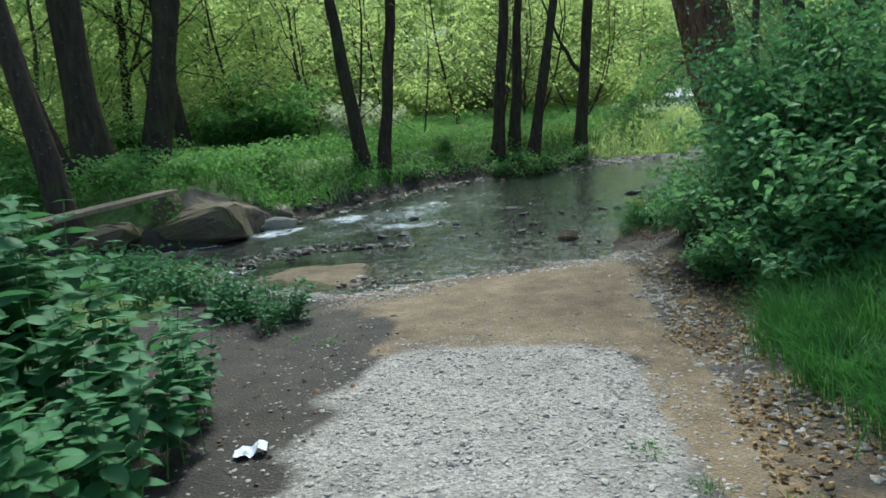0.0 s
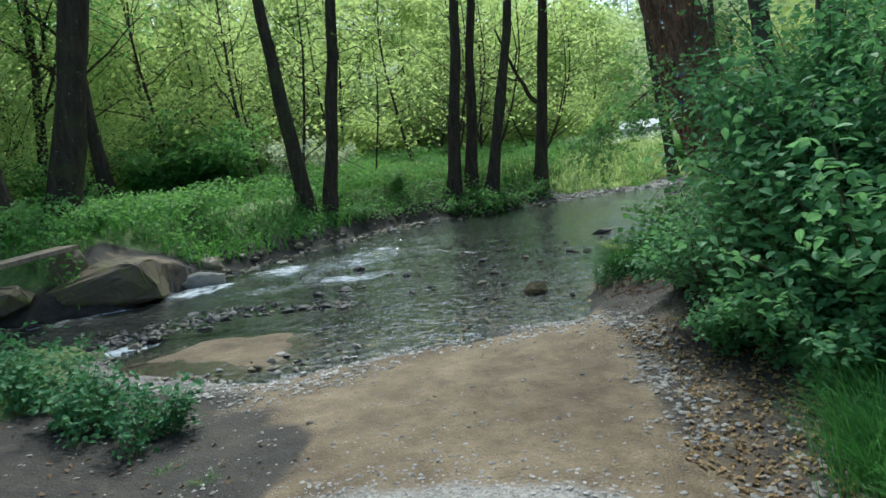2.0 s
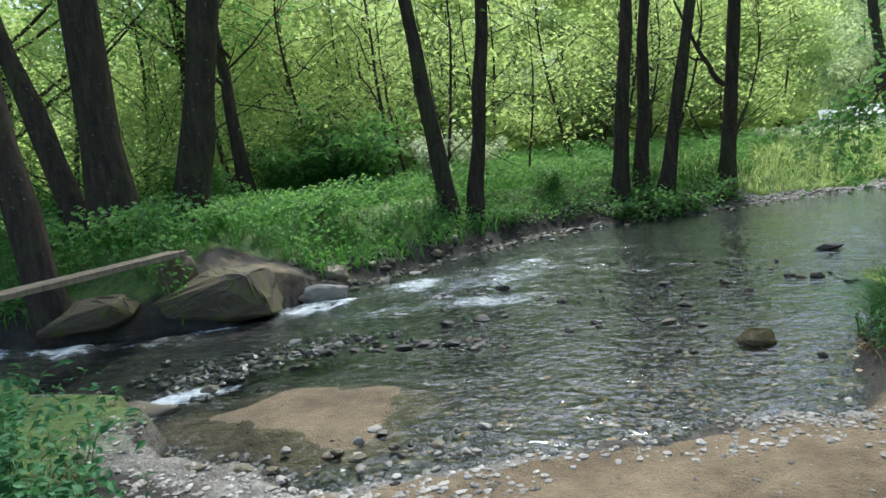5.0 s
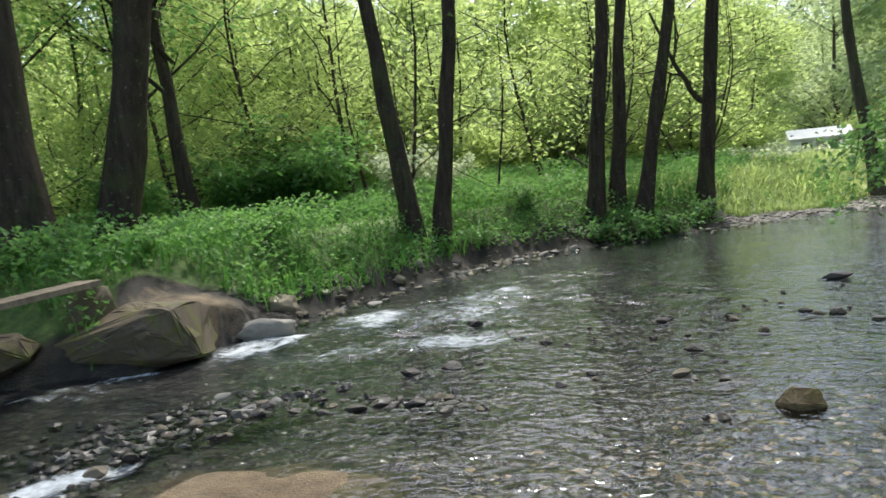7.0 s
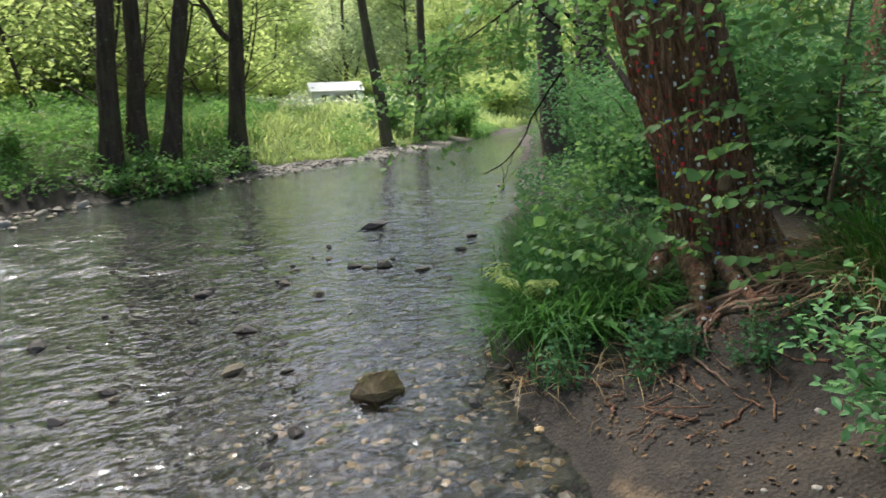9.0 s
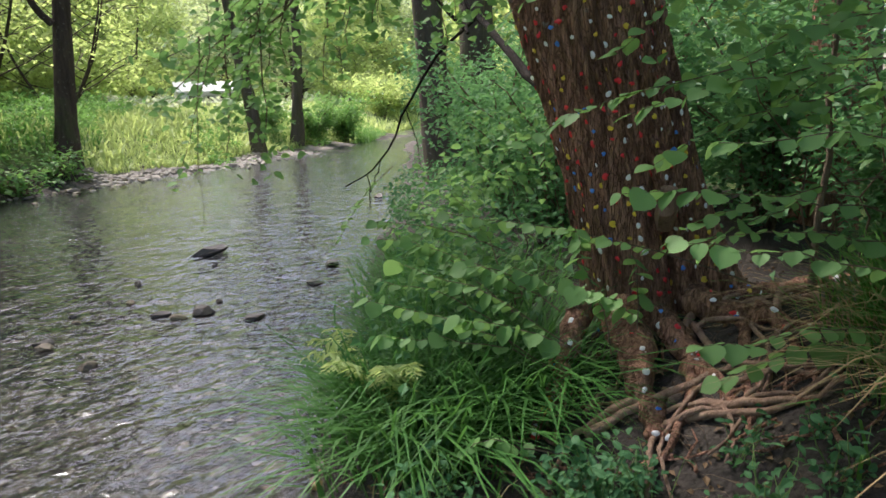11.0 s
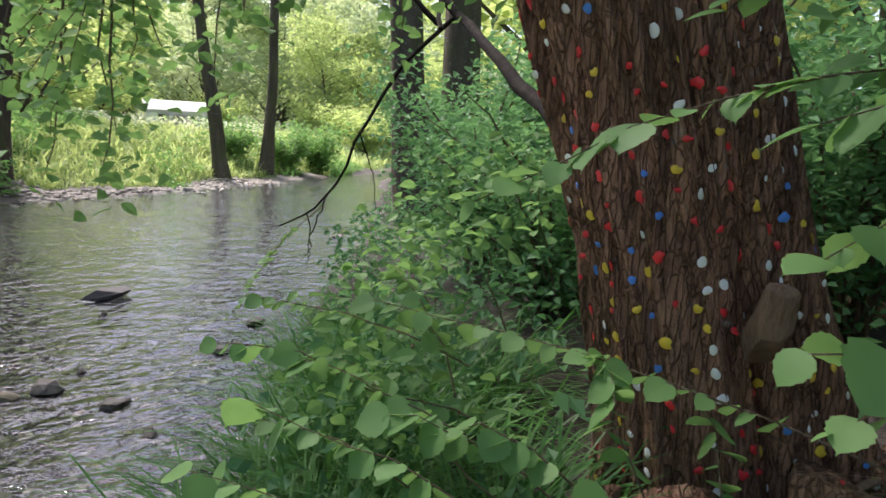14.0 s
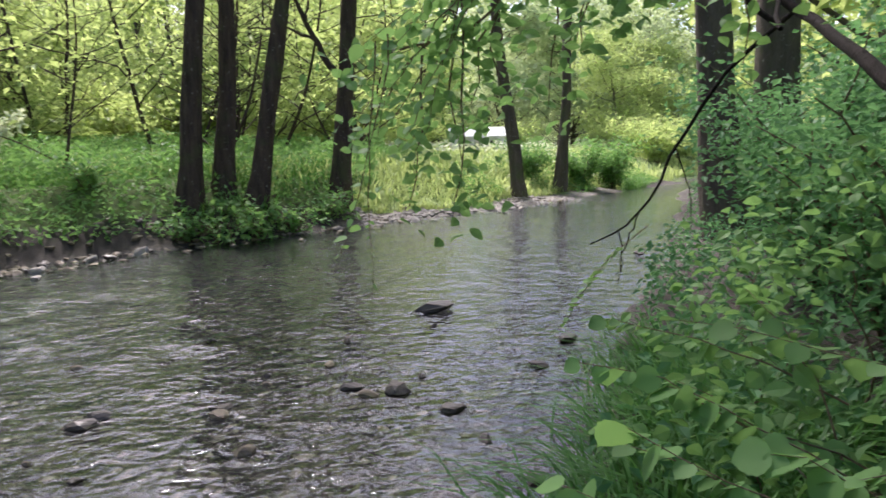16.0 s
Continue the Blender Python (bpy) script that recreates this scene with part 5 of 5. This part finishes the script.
for x, y, sp, n, h in [(2.35, 9.85, 0.3, 500, 0.5), (2.6, 10.2, 0.3, 450, 0.5), (2.75, 9.75, 0.25, 360, 0.45), (2.95, 10.6, 0.35, 450, 0.55), (3.3, 11.2, 0.35, 450, 0.5), (2.95, 9.95, 0.3, 350, 0.45), (3.7, 12.0, 0.35, 400, 0.5), (3.5, 10.9, 0.35, 400, 0.5)]:
    tuft("grass_tuft", x, y, sp, n, h, M_GRASS_SHADED, "lush green grass tuft hanging over the bank", 0.011, 1.0)
for x, y, sp, n, h in [(2.42, 4.6, 0.24, 550, 0.36), (2.4, 3.95, 0.24, 550, 0.38), (2.45, 3.3, 0.26, 550, 0.4), (2.55, 2.7, 0.26, 500, 0.42), (2.55, 4.9, 0.26, 600, 0.42), (2.75, 4.35, 0.3, 700, 0.5), (2.95, 3.8, 0.3, 700, 0.5), (3.2, 4.7, 0.35, 700, 0.5), (3.3, 3.2, 0.35, 700, 0.5), (3.6, 4.2, 0.35, 600, 0.5), (2.85, 5.4, 0.25, 450, 0.4)]:
    tuft("grass_tuft", x, y, sp, n, h, M_GRASS_SHADED, "dense fine green grass beside the stony gutter", 0.006, 0.6)
for x, y in [(3.35, 8.55), (3.6, 8.75), (3.2, 8.35)]:
    tuft("grass_tuft", x, y, 0.2, 260, 0.36, M_GRASS, "green grass tuft above dry straw")
    tuft("straw_tuft", x - 0.1, y - 0.06, 0.16, 130, 0.34, M_STRAW, "dry brown straw hanging from the bank", 0.007, 1.5)
for x, y, n in [(1.25, 3.12, 60), (1.42, 2.78, 50), (1.75, 2.7, 60), (-0.92, 5.15, 60), (-1.25, 5.35, 40)]:
    tuft("grass_tuft", x, y, 0.08, n, 0.06, M_GRASS, "tiny sparse tuft growing between the stones", 0.004, 0.8)
# fern at the water's edge
fern = empty("fern_plant", pose(2.42, 10.1, on_ground(2.42, 10.1)))
for k in range(6):
    a = 2.0 + k * 0.5 + rng.normal(0, 0.1)
    spine = np.stack([np.linspace(0, 0.36, 9) * math.cos(a), np.linspace(0, 0.36, 9) * math.sin(a), 0.36 * np.sin(np.linspace(0, 1.9, 9))], 1)
    ch = [tube(spine, np.linspace(0.003, 0.001, 9), 4)]
    n = 22
    f = np.linspace(0.15, 1, n)
    for s in (1, -1):
        P = np.stack([np.interp(f * 8, np.arange(9), spine[:, i]) for i in range(3)], 1)
        ch.append(leaves(P, 0.075 * np.sin(f * 2.7 + 0.3) + 0.01, rng, up=1.0, aspect=0.28, flat=0.05, heading=np.full(n, a + s * 1.25)))
    part_np("frond", *join(ch), M_MEADOW, fern)
tagged(fern, "pale green fern at the water's edge", "fern")
stick = empty("sapling_stem", pose(3.85, 9.15, on_ground(3.85, 9.15)))
part_np("stem", *tube(wander((0, 0, -0.05), (0.12, 0.05, 1.5), 8, rng, 0.015), np.linspace(0.016, 0.008, 8), 7), M_TWIG, stick, smooth=True)
part_np("foliage", *leaf_cloud(rng, np.array([(0.1, 0.05, 1.4), (0.2, 0.1, 1.6), (0, 0, 1.2)]), 0.3, 60, 0.06, up=0.7, ovate=True), M_LEAF_HAZEL, stick)
tagged(stick, "thin upright sapling beside the painted tree", "sapling")


# ---- rocks, bridge, boulders ----
def boulder(name, x, y, sx, sy, sz, turn, mat, label, sink=0.3, sub=4, ang=0.35, z=None):
    V, F = rock(sub, rng, sx / 2, sy / 2, sz / 2, ang)
    ob = new(name, mesh_np(name, V, F, mat, sub > 2))
    base = on_ground(x, y) if z is None else z
    ob.matrix_world = pose(x, y, base + sz / 2 - sink * sz, 0, 0, turn)
    return tagged(ob, label, "rock")


def block_rock(name, x, y, z, size, turn, mat, label, seed):
    """An angular stone: the hull of a few points on a squarish body, chipped and roughened."""
    r = np.random.default_rng(seed)
    b = bmesh.new()
    for _ in range(26):
        d = r.normal(0, 1, 3)
        b.verts.new(d / (np.abs(d) ** 4).sum() ** 0.25 * r.uniform(0.86, 1.0))
    bmesh.ops.convex_hull(b, input=b.verts[:])
    bmesh.ops.delete(b, geom=[v for v in b.verts if not v.link_faces], context="VERTS")
    bmesh.ops.bevel(b, geom=b.edges[:], offset=0.05, segments=1, affect="EDGES")
    bmesh.ops.triangulate(b, faces=b.faces[:])
    bmesh.ops.subdivide_edges(b, edges=b.edges[:], cuts=2)
    for v in b.verts:
        v.co *= 1 + 0.07 * noise.noise(v.co * 2.5) + 0.04 * noise.noise(v.co * 7)
        v.co = Vector((v.co.x * size[0] / 2, v.co.y * size[1] / 2, v.co.z * size[2] / 2))
    me = bpy.data.meshes.new(name)
    b.to_mesh(me)
    b.free()
    me.materials.append(mat)
    ob = new(name, me)
    ob.matrix_world = pose(x, y, z, 4, -5, turn)
    return tagged(ob, label, "rock")


block_rock("boulder", -5.4, 11.65, 0.06, (2.1, 1.05, 0.82), 8, M_BOULDER, "large moss-stained boulder at the foot of the bridge", 12)
block_rock("boulder", -6.75, 10.85, 0.0, (1.45, 0.8, 0.66), 14, M_BOULDER, "mossy slab-like boulder under the plank", 15)
boulder("boulder", -5.95, 11.75, 0.85, 0.7, 1.1, 5, M_BOULDER, "brown stone block carrying the plank's end", 0.12, z=-0.2, ang=0.7)
boulder("boulder", -4.6, 13.75, 0.85, 0.55, 0.5, 40, M_ROCK, "brown flat rock at the water's edge", 0.3, z=-0.2, ang=0.6)
boulder("boulder", -4.2, 12.75, 0.8, 0.5, 0.42, 40, M_PALE, "pale flat rock at the water's edge", 0.3, z=-0.2)
boulder("boulder", -3.7, 8.15, 0.85, 0.5, 0.36, 25, M_ROCK, "flat brown rock in the shallow channel", 0.35, z=-0.3)
boulder("boulder", -4.95, 8.3, 1.05, 0.4, 0.26, 5, M_PALE, "pale stone slab on the near shore", 0.3, z=-0.25)
boulder("boulder", -4.15, 7.45, 0.5, 0.4, 0.3, 60, M_ROCK, "brown rock among the shore stones", 0.3, z=-0.2)
block_rock("rock", 1.25, 9.92, -0.16, (0.29, 0.26, 0.25), 25, M_OCHRE, "chunky ochre rock standing out of the shallows", 4)
block_rock("rock", 2.84, 14.7, -0.13, (0.46, 0.26, 0.13), -12, M_ROCK_DARK, "dark wet flat rock in mid-stream", 9)
STONES_A = [(0.56, 10.63, .24, 1), (0.75, 11.4, .26, 0), (0.62, 12.68, .22, 0), (1.27, 12.65, .18, 0), (2.02, 12.8, .2, 0), (2.28, 12.68, .3, 0), (2.11, 12.65, .18, 2), (3.68, 13.48, .26, 0), (0.33, 10.75, .14, 0), (-0.6, 11.83, .28, 0),
            (-0.37, 10.42, .16, 0), (-0.13, 10.68, .16, 0), (1.28, 12.55, .2, 2), (3.25, 12.93, .2, 0), (2.54, 12.3, .22, 0), (0.58, 12.58, .24, 0), (1.9, 13.3, .15, 1)]
STONES_B = [(-1.93, 9.9, .26, 0), (-1.73, 10.02, .22, 0), (-1.45, 10.0, .24, 0), (-1.16, 9.83, .2, 0), (-1.77, 10.84, .3, 0), (-1.4, 11.0, .3, 0), (-1.15, 11.1, .16, 0), (-2.8, 10.07, .22, 1), (-1.56, 12.83, .26, 0), (-0.9, 11.95, .18, 0),
            (-1.49, 7.54, .19, 1), (-2.07, 7.26, .2, 0), (-2.12, 7.06, .17, 1), (-2.4, 7.25, .2, 1), (-1.3, 7.86, .15, 0), (-0.86, 7.7, .17, 1), (-1.3, 7.47, .16, 1), (0.75, 11.9, .12, 0), (-0.2, 12.4, .12, 0), (6.1, 17.0, .3, 0)]
MATS = (M_ROCK_DARK, M_ROCK, M_ROCK)
TEXT = ("dark wet stone breaking the water", "pale worn stone lying in the shallows", "brown wet stone in the shallows")
for x, y, s, k in STONES_A + STONES_B:
    top = max(water_z(x, y), on_ground(x, y))
    V, F = rock(2, rng, s * 0.46, s * 0.3, s * 0.17, 0.6)
    ob = new("stone", mesh_np("stone", V, F, MATS[k]))
    ob.matrix_world = pose(x, y, top + s * 0.04, 0, 0, rng.uniform(0, 360))
    tagged(ob, TEXT[k], "stone", "stones in the brook")
# rubble bar in the riffle and stones along the waterlines
loose = [mesh_np("stone", *rock(2, rng, 1, 0.75, 0.5, 0.5), m) for m in (M_ROCK_DARK, M_ROCK, M_ROCK_DARK, M_PALE)]


def lay(n, where, sizes, group, label, pick):
    for _ in range(n):
        x, y = where()
        s = rng.uniform(*sizes)
        ob = new("stone", loose[pick[rng.integers(0, len(pick))]])
        top = max(float(water_z(x, y)), on_ground(x, y))
        ob.matrix_world = pose(x, y, top, rng.normal(0, 12), rng.normal(0, 12), rng.uniform(0, 360)) @ Matrix.Diagonal((s, s * rng.uniform(0.7, 1.2), s * rng.uniform(0.6, 1.1), 1))
        tagged(ob, label, "stone", group)


def along(a, b, wide):
    f = rng.uniform(0, 1)
    return a[0] + (b[0] - a[0]) * f + rng.normal(0, wide), a[1] + (b[1] - a[1]) * f + rng.normal(0, wide)


lay(60, lambda: along((-2.6, 10.35), (-3.75, 8.75), 0.22), (0.03, 0.10), "rubble bar in the brook", "small dark stone of the rubble bar", (0, 0, 1, 2, 3))
lay(20, lambda: along((-1.1, 9.95), (-2.5, 10.1), 0.18), (0.03, 0.09), "rubble bar in the brook", "small dark stone of the rubble bar", (0, 2, 0, 1))
lay(25, lambda: along((-3.2, 16.4), (-1.2, 19.6), 0.25), (0.05, 0.15), "stones on the far waterline", "loose stone on the far waterline", (1, 3, 0))
lay(25, lambda: along((-1.2, 19.55), (3, 22.1), 0.22), (0.05, 0.16), "stones on the far waterline", "loose stone on the far waterline", (1, 3, 0))
lay(14, lambda: along((-4.3, 13.6), (-3.3, 16.0), 0.18), (0.06, 0.18), "stones on the far waterline", "loose stone on the far waterline", (1, 3, 0))
lay(25, lambda: along((3.2, 22.4), (8.5, 26.2), 0.4), (0.05, 0.16), "stones on the far waterline", "loose stone on the far waterline", (1, 3, 3))
lay(40, lambda: along((-2.5, 7.35), (-0.3, 7.6), 0.22), (0.02, 0.07), "stones on the near shore", "loose stone on the near shore", (3, 1, 3, 0))
lay(30, lambda: (rng.uniform(-0.5, 3.0), rng.uniform(9, 14.5)), (0.025, 0.07), "stones in the brook", "small stone just breaking the water", (0, 0, 2, 1))

bridge = empty("plank_bridge", pose(-5.78, 9.42, 0.68))
bmp = bmesh.new()
bmesh.ops.create_cube(bmp, size=1)
bmesh.ops.scale(bmp, vec=(0.34, 4.4, 0.07), verts=bmp.verts)
bmesh.ops.subdivide_edges(bmp, edges=bmp.edges[:], cuts=6)
for v in bmp.verts:
    v.co += Vector((0.006 * noise.noise(v.co * 3), 0, 0.008 * noise.noise(v.co * 2 + Vector((9, 0, 0)))))
bmesh.ops.bevel(bmp, geom=[e for e in bmp.edges if e.calc_face_angle(0) > 1.0], offset=0.006, segments=1, affect="EDGES")
me = bpy.data.meshes.new("plank")
bmp.to_mesh(me)
bmp.free()
me.materials.append(M_PLANK)
plank = new("plank", me)
plank.parent = bridge
plank.matrix_basis = pose(0, 0, 0.045, 1.0, 0, 1.5)
tagged(bridge, "weathered thick plank footbridge across the brook", "bridge")

# crumpled paper by the nettles
bmp = bmesh.new()
bmesh.ops.create_grid(bmp, x_segments=8, y_segments=6, size=0.5)
for v in bmp.verts:
    v.co.x *= 0.17
    v.co.y *= 0.10
    v.co.z = 0.035 * abs(noise.noise(v.co * 26)) + 0.02 * abs(math.sin(v.co.x * 40)) + (0.02 if v.co.x > 0.03 else 0)
bmesh.ops.solidify(bmp, geom=bmp.faces[:], thickness=0.0015)
me = bpy.data.meshes.new("paper_scrap")
bmp.to_mesh(me)
bmp.free()
me.materials.append(M_PAPER)
paper = new("paper_scrap", me)
paper.matrix_world = pose(-0.72, 3.22, on_ground(-0.72, 3.22) + 0.004, 0, 0, 18)
tagged(paper, "crumpled white paper scrap lying on bare earth", "litter")


# ---- white hut on the meadow ----
def box(name, w, d, h, x, y, z, mat, parent, label="", bevel=0.02):
    b = bmesh.new()
    bmesh.ops.create_cube(b, size=1)
    bmesh.ops.scale(b, vec=(w, d, h), verts=b.verts)
    bmesh.ops.bevel(b, geom=b.edges[:], offset=bevel, segments=2, affect="EDGES")
    me = bpy.data.meshes.new(name)
    b.to_mesh(me)
    b.free()
    me.materials.append(mat)
    ob = new(name, me)
    ob.parent = parent
    ob.location = (x, y, z)
    return tagged(ob, label)


HX, HY = 8.95, 37.0
hut = empty("white_hut", pose(HX, HY, on_ground(HX, HY, 0.08), 0, 0, -6))
box("roof", 2.5, 0.95, 0.09, 0, 0.22, 1.1, M_WALL, hut, "white sloping roof").rotation_euler = (radians(27), 0, 0)
box("pillar", 0.42, 0.3, 0.84, -0.98, -0.1, 0.38, M_WALL, hut)
box("pillar", 0.16, 0.2, 0.84, -0.28, -0.1, 0.38, M_WALL, hut)
box("pillar", 0.3, 0.3, 0.84, 1.02, -0.1, 0.38, M_WALL, hut)
box("front_wall", 1.0, 0.14, 0.5, 0.32, 0.0, 0.25, M_WALL, hut)
box("front_wall", 0.5, 0.12, 0.35, 0.62, 0.02, 0.66, M_WALL, hut)
box("back_wall", 2.3, 0.15, 1.12, 0, 1.15, 0.56, M_WALL, hut)
for x in (-1.1, 1.1):
    box("side_wall", 0.12, 1.0, 1.12, x, 0.55, 0.56, M_WALL, hut)
# dark panels that stand in for the shade inside the openings
for x, w in ((-0.62, 0.3), (0.1, 0.26), (0.62, 0.22)):
    box("opening_shade", w, 0.05, 0.3, x, -0.075 if x > 0.3 else 0.0, 0.6, M_OPENING_SHADE, hut, "dark panel standing in for the shade in an opening")
box("brace", 0.08, 0.08, 0.8, -0.5, -0.05, 0.42, M_ROOF, hut, "grey slanting brace").rotation_euler = (0, radians(25), 0)
box("table_top", 0.6, 0.4, 0.05, 0.1, -0.35, 0.72, M_ROOF, hut, "grey shelf before the wall")
box("shelf_leg", 0.07, 0.07, 0.72, 0.25, -0.35, 0.36, M_ROOF, hut)
tagged(hut, "low whitewashed hut with dark openings on the meadow", "hut")


# ---- loose small matter ----
P = scatter(rng, 9000, -3.2, 2.6, 1, 8, lambda x, y: (near_d(x, y) > 0) & (x < -0.4) & (y < 6))
keep = rng.uniform(0, 1, len(P)) < 0.12
P = P[keep]
stuff("leaf_litter", *leaves(P + [0, 0, 0.012], 0.05, rng, up=1.0, flat=0.15), M_LITTER, "fallen brown leaves on the ground", "leaf litter")
P = scatter(rng, 4200, 1.55, 2.9, 1.2, 7.3, lambda x, y: (near_d(x, y) > 0.02) & (x > 1.8 - 0.25 * value_noise(x, y, 1.3, 55)) & (value_noise(x, y, 2.0, 56) > -0.5))
stuff("gutter_litter", *leaves(P + [0, 0, 0.014], 0.045, rng, up=0.9, flat=0.25), M_LITTER_GOLD, "golden brown fallen leaves in the gutter", "leaf litter")
P = scatter(rng, 1500, 1.9, 4.4, 7.4, 10, lambda x, y: near_d(x, y) > 0.02)
stuff("bank_litter", *leaves(P + [0, 0, 0.010], 0.032, rng, up=0.95, flat=0.2), M_LITTER, "brown leaves and bark scraps on the bank", "leaf litter")
ch = []
for _ in range(90):
    x, y = rng.uniform(1.9, 4.1), rng.uniform(8.4, 9.6)
    if near_d(np.array([x]), np.array([y]))[0] < 0.05:
        continue
    a, ln = rng.uniform(0, 3.14), rng.uniform(0.08, 0.35)
    f = np.linspace(-0.5, 0.5, 6)
    px, py = x + f * ln * math.cos(a) + rng.normal(0, 0.008, 6), y + f * ln * math.sin(a) + rng.normal(0, 0.008, 6)
    ch.append(tube(np.stack([px, py, ground_z(px, py) + 0.008 + abs(rng.normal(0, 0.01))], 1), np.linspace(0.008, 0.003, 6) * rng.uniform(0.5, 1.2), 5))
stuff("fallen_twigs", *join(ch), M_BARK_RED, "thin fallen twigs and root ends on the mud", "twigs")
for x, y in ((1.98, 9.35), (2.15, 9.2), (2.35, 9.05), (2.05, 9.6)):
    tuft("straw_tuft", x, y, 0.16, 20, 0.17, M_STRAW, "dry brown stalks at the bank's edge", 0.006, 1.6)
P = scatter(rng, 260, 1.8, 4.2, 8.3, 10, lambda x, y: near_d(x, y) > 0.0)
stuff("root_fibres", *blades(P, 0.10, rng, 0.005, 2.0), M_TWIG, "thin roots and dry stalks on the bank", "roots")


def stones_np(P, size, r):
    V0, F0 = ico(1)
    n = len(P)
    V = V0[None] * (1 + r.normal(0, 0.16, (n, len(V0), 1)))
    V = V * np.stack([r.uniform(0.7, 1.3, n), r.uniform(0.6, 1.0, n), r.uniform(0.35, 0.7, n)], 1)[:, None] * (size * r.uniform(0.45, 1.3, n) ** 1.4)[:, None, None] * 0.5
    a = r.uniform(0, 6.28, n)
    c, s = np.cos(a)[:, None], np.sin(a)[:, None]
    V = np.stack([V[..., 0] * c - V[..., 1] * s, V[..., 0] * s + V[..., 1] * c, V[..., 2]], -1) + P[:, None]
    return V.reshape(-1, 3), (np.arange(n)[:, None, None] * len(V0) + F0[None]).reshape(-1, 3)


def zoned(k, lo=0.5):
    return lambda x, y: land(x, y)[1][..., k] + 0.25 * value_noise(x, y, 2.5, 51) > lo


P = scatter(rng, 15000, -1.1, 1.75, 0.2, 5.7, lambda x, y: land(x, y)[1][..., 0] + 0.45 * rng.normal(0, 1, np.shape(x)) > 0.62)
stuff("track_gravel", *stones_np(P, 0.024, rng), M_GRAVEL, "pale crushed stone of the track", "gravel")
P = scatter(rng, 8000, -3.6, 2.5, 2.2, 9, lambda x, y: zoned(0, 0.42)(x, y) & (y > 5.7) & (x < 1.5))
stuff("shore_gravel", *stones_np(P, 0.048, rng), M_GRAVEL, "loose stones along the shore and gutter", "gravel")
P = scatter(rng, 3600, 1.45, 2.5, 1.5, 7.4, lambda x, y: (near_d(x, y) > 0.2) & (x > 1.75) & (value_noise(x, y, 1.4, 52) > -0.2))
stuff("gutter_stones", *stones_np(P[::2], 0.045, rng), M_PALE, "mixed stones in the gutter beside the track", "gravel")
P = scatter(rng, 9000, -4, 4.5, 6.8, 14, lambda x, y: zoned(2)(x, y))
stuff("bed_pebbles", *stones_np(P - [0, 0, 0.012], 0.07, rng), M_PEBBLE, "pebbles on the bed of the brook", "pebbles")
P = scatter(rng, 2600, -1.6, 2.2, 7.3, 10.2, lambda x, y: zoned(2)(x, y) & (near_d(x, y) > -1.9 + 0.6 * value_noise(x, y, 1.2, 57)))
stuff("ford_pebbles", *stones_np(P - [0, 0, 0.012], 0.062, rng), M_AMBER, "amber and pale pebbles under the shallow ford", "pebbles")
P = scatter(rng, 1500, -3.2, 2.6, 1.5, 8.2, lambda x, y: (near_d(x, y) > -0.1) & (land(x, y)[1][..., 0] < 0.4))
stuff("scattered_stones", *stones_np(P, 0.03, rng), M_PALE, "small stones scattered on earth and wet sand", "gravel")

def rubble(runs, size, mat, label):
    P = np.array([along(a, c, w) for a, c, w, n in runs for _ in range(n)])
    P = np.stack([P[:, 0], P[:, 1], np.maximum(ground_z(P[:, 0], P[:, 1]), water_z(P[:, 0], P[:, 1]) - 0.02)], 1)
    stuff("waterline_rubble", *stones_np(P, size, rng), mat, label, "rubble")


rubble([((-2.5, 10.35), (-4.2, 9.2), 0.22, 190), ((-2.9, 10.2), (-3.9, 8.6), 0.25, 110), ((-2.1, 10.15), (-1.2, 10.0), 0.1, 40)], 0.10, M_ROCK_DARK, "small dark rubble in the riffle")
rubble([((-3.2, 16.4), (-1.2, 19.6), 0.3, 140), ((-1.2, 19.6), (3, 22.1), 0.3, 220), ((-4.3, 13.4), (-3.2, 16.2), 0.2, 100)], 0.13, M_ROCK, "small brown rubble along the waterline")
rubble([((2.6, 22.2), (9, 26.9), 0.38, 1300)], 0.13, M_PALE, "pale pebble bar below the meadow")

FRINGE = [((0.9, 8.15), (1.55, 8.25)), ((1.55, 8.25), (1.95, 7.4)), ((1.95, 7.4), (1.92, 6.3)), ((1.92, 6.3), (1.85, 5.2)), ((-1.4, 6.45), (-0.4, 7.1)), ((-2.4, 6.6), (-1.3, 6.9))]
P = np.array([along(a, c, 0.13) for a, c in FRINGE for _ in range(190)])
P = np.stack([P[:, 0], P[:, 1], ground_z(P[:, 0], P[:, 1])], 1)
stuff("fringe_gravel", *stones_np(P, 0.045, rng), M_PALE, "pale loose stones fringing the wet sand", "gravel")

# single stones of the track, where it is passed most closely
single = []
for _ in range(6):
    V, F = stones_np(np.zeros((1, 3)), 1.0, rng)
    single.append(mesh_np("stone", V / max(np.abs(V).max(), 0.3) * 0.5, F, M_GRAVEL))
for i in range(290):
    x, y = rng.uniform(-0.35, 1.35), rng.uniform(2.6, 4.7)
    ob = new("stone", single[i % 6])
    s = rng.uniform(0.02, 0.05)
    ob.parent = ground
    ob.matrix_basis = pose(x, y, on_ground(x, y) + s * 0.12, rng.normal(0, 10), rng.normal(0, 10), rng.uniform(0, 360)) @ Matrix.Diagonal((s, s, s * 0.8, 1))
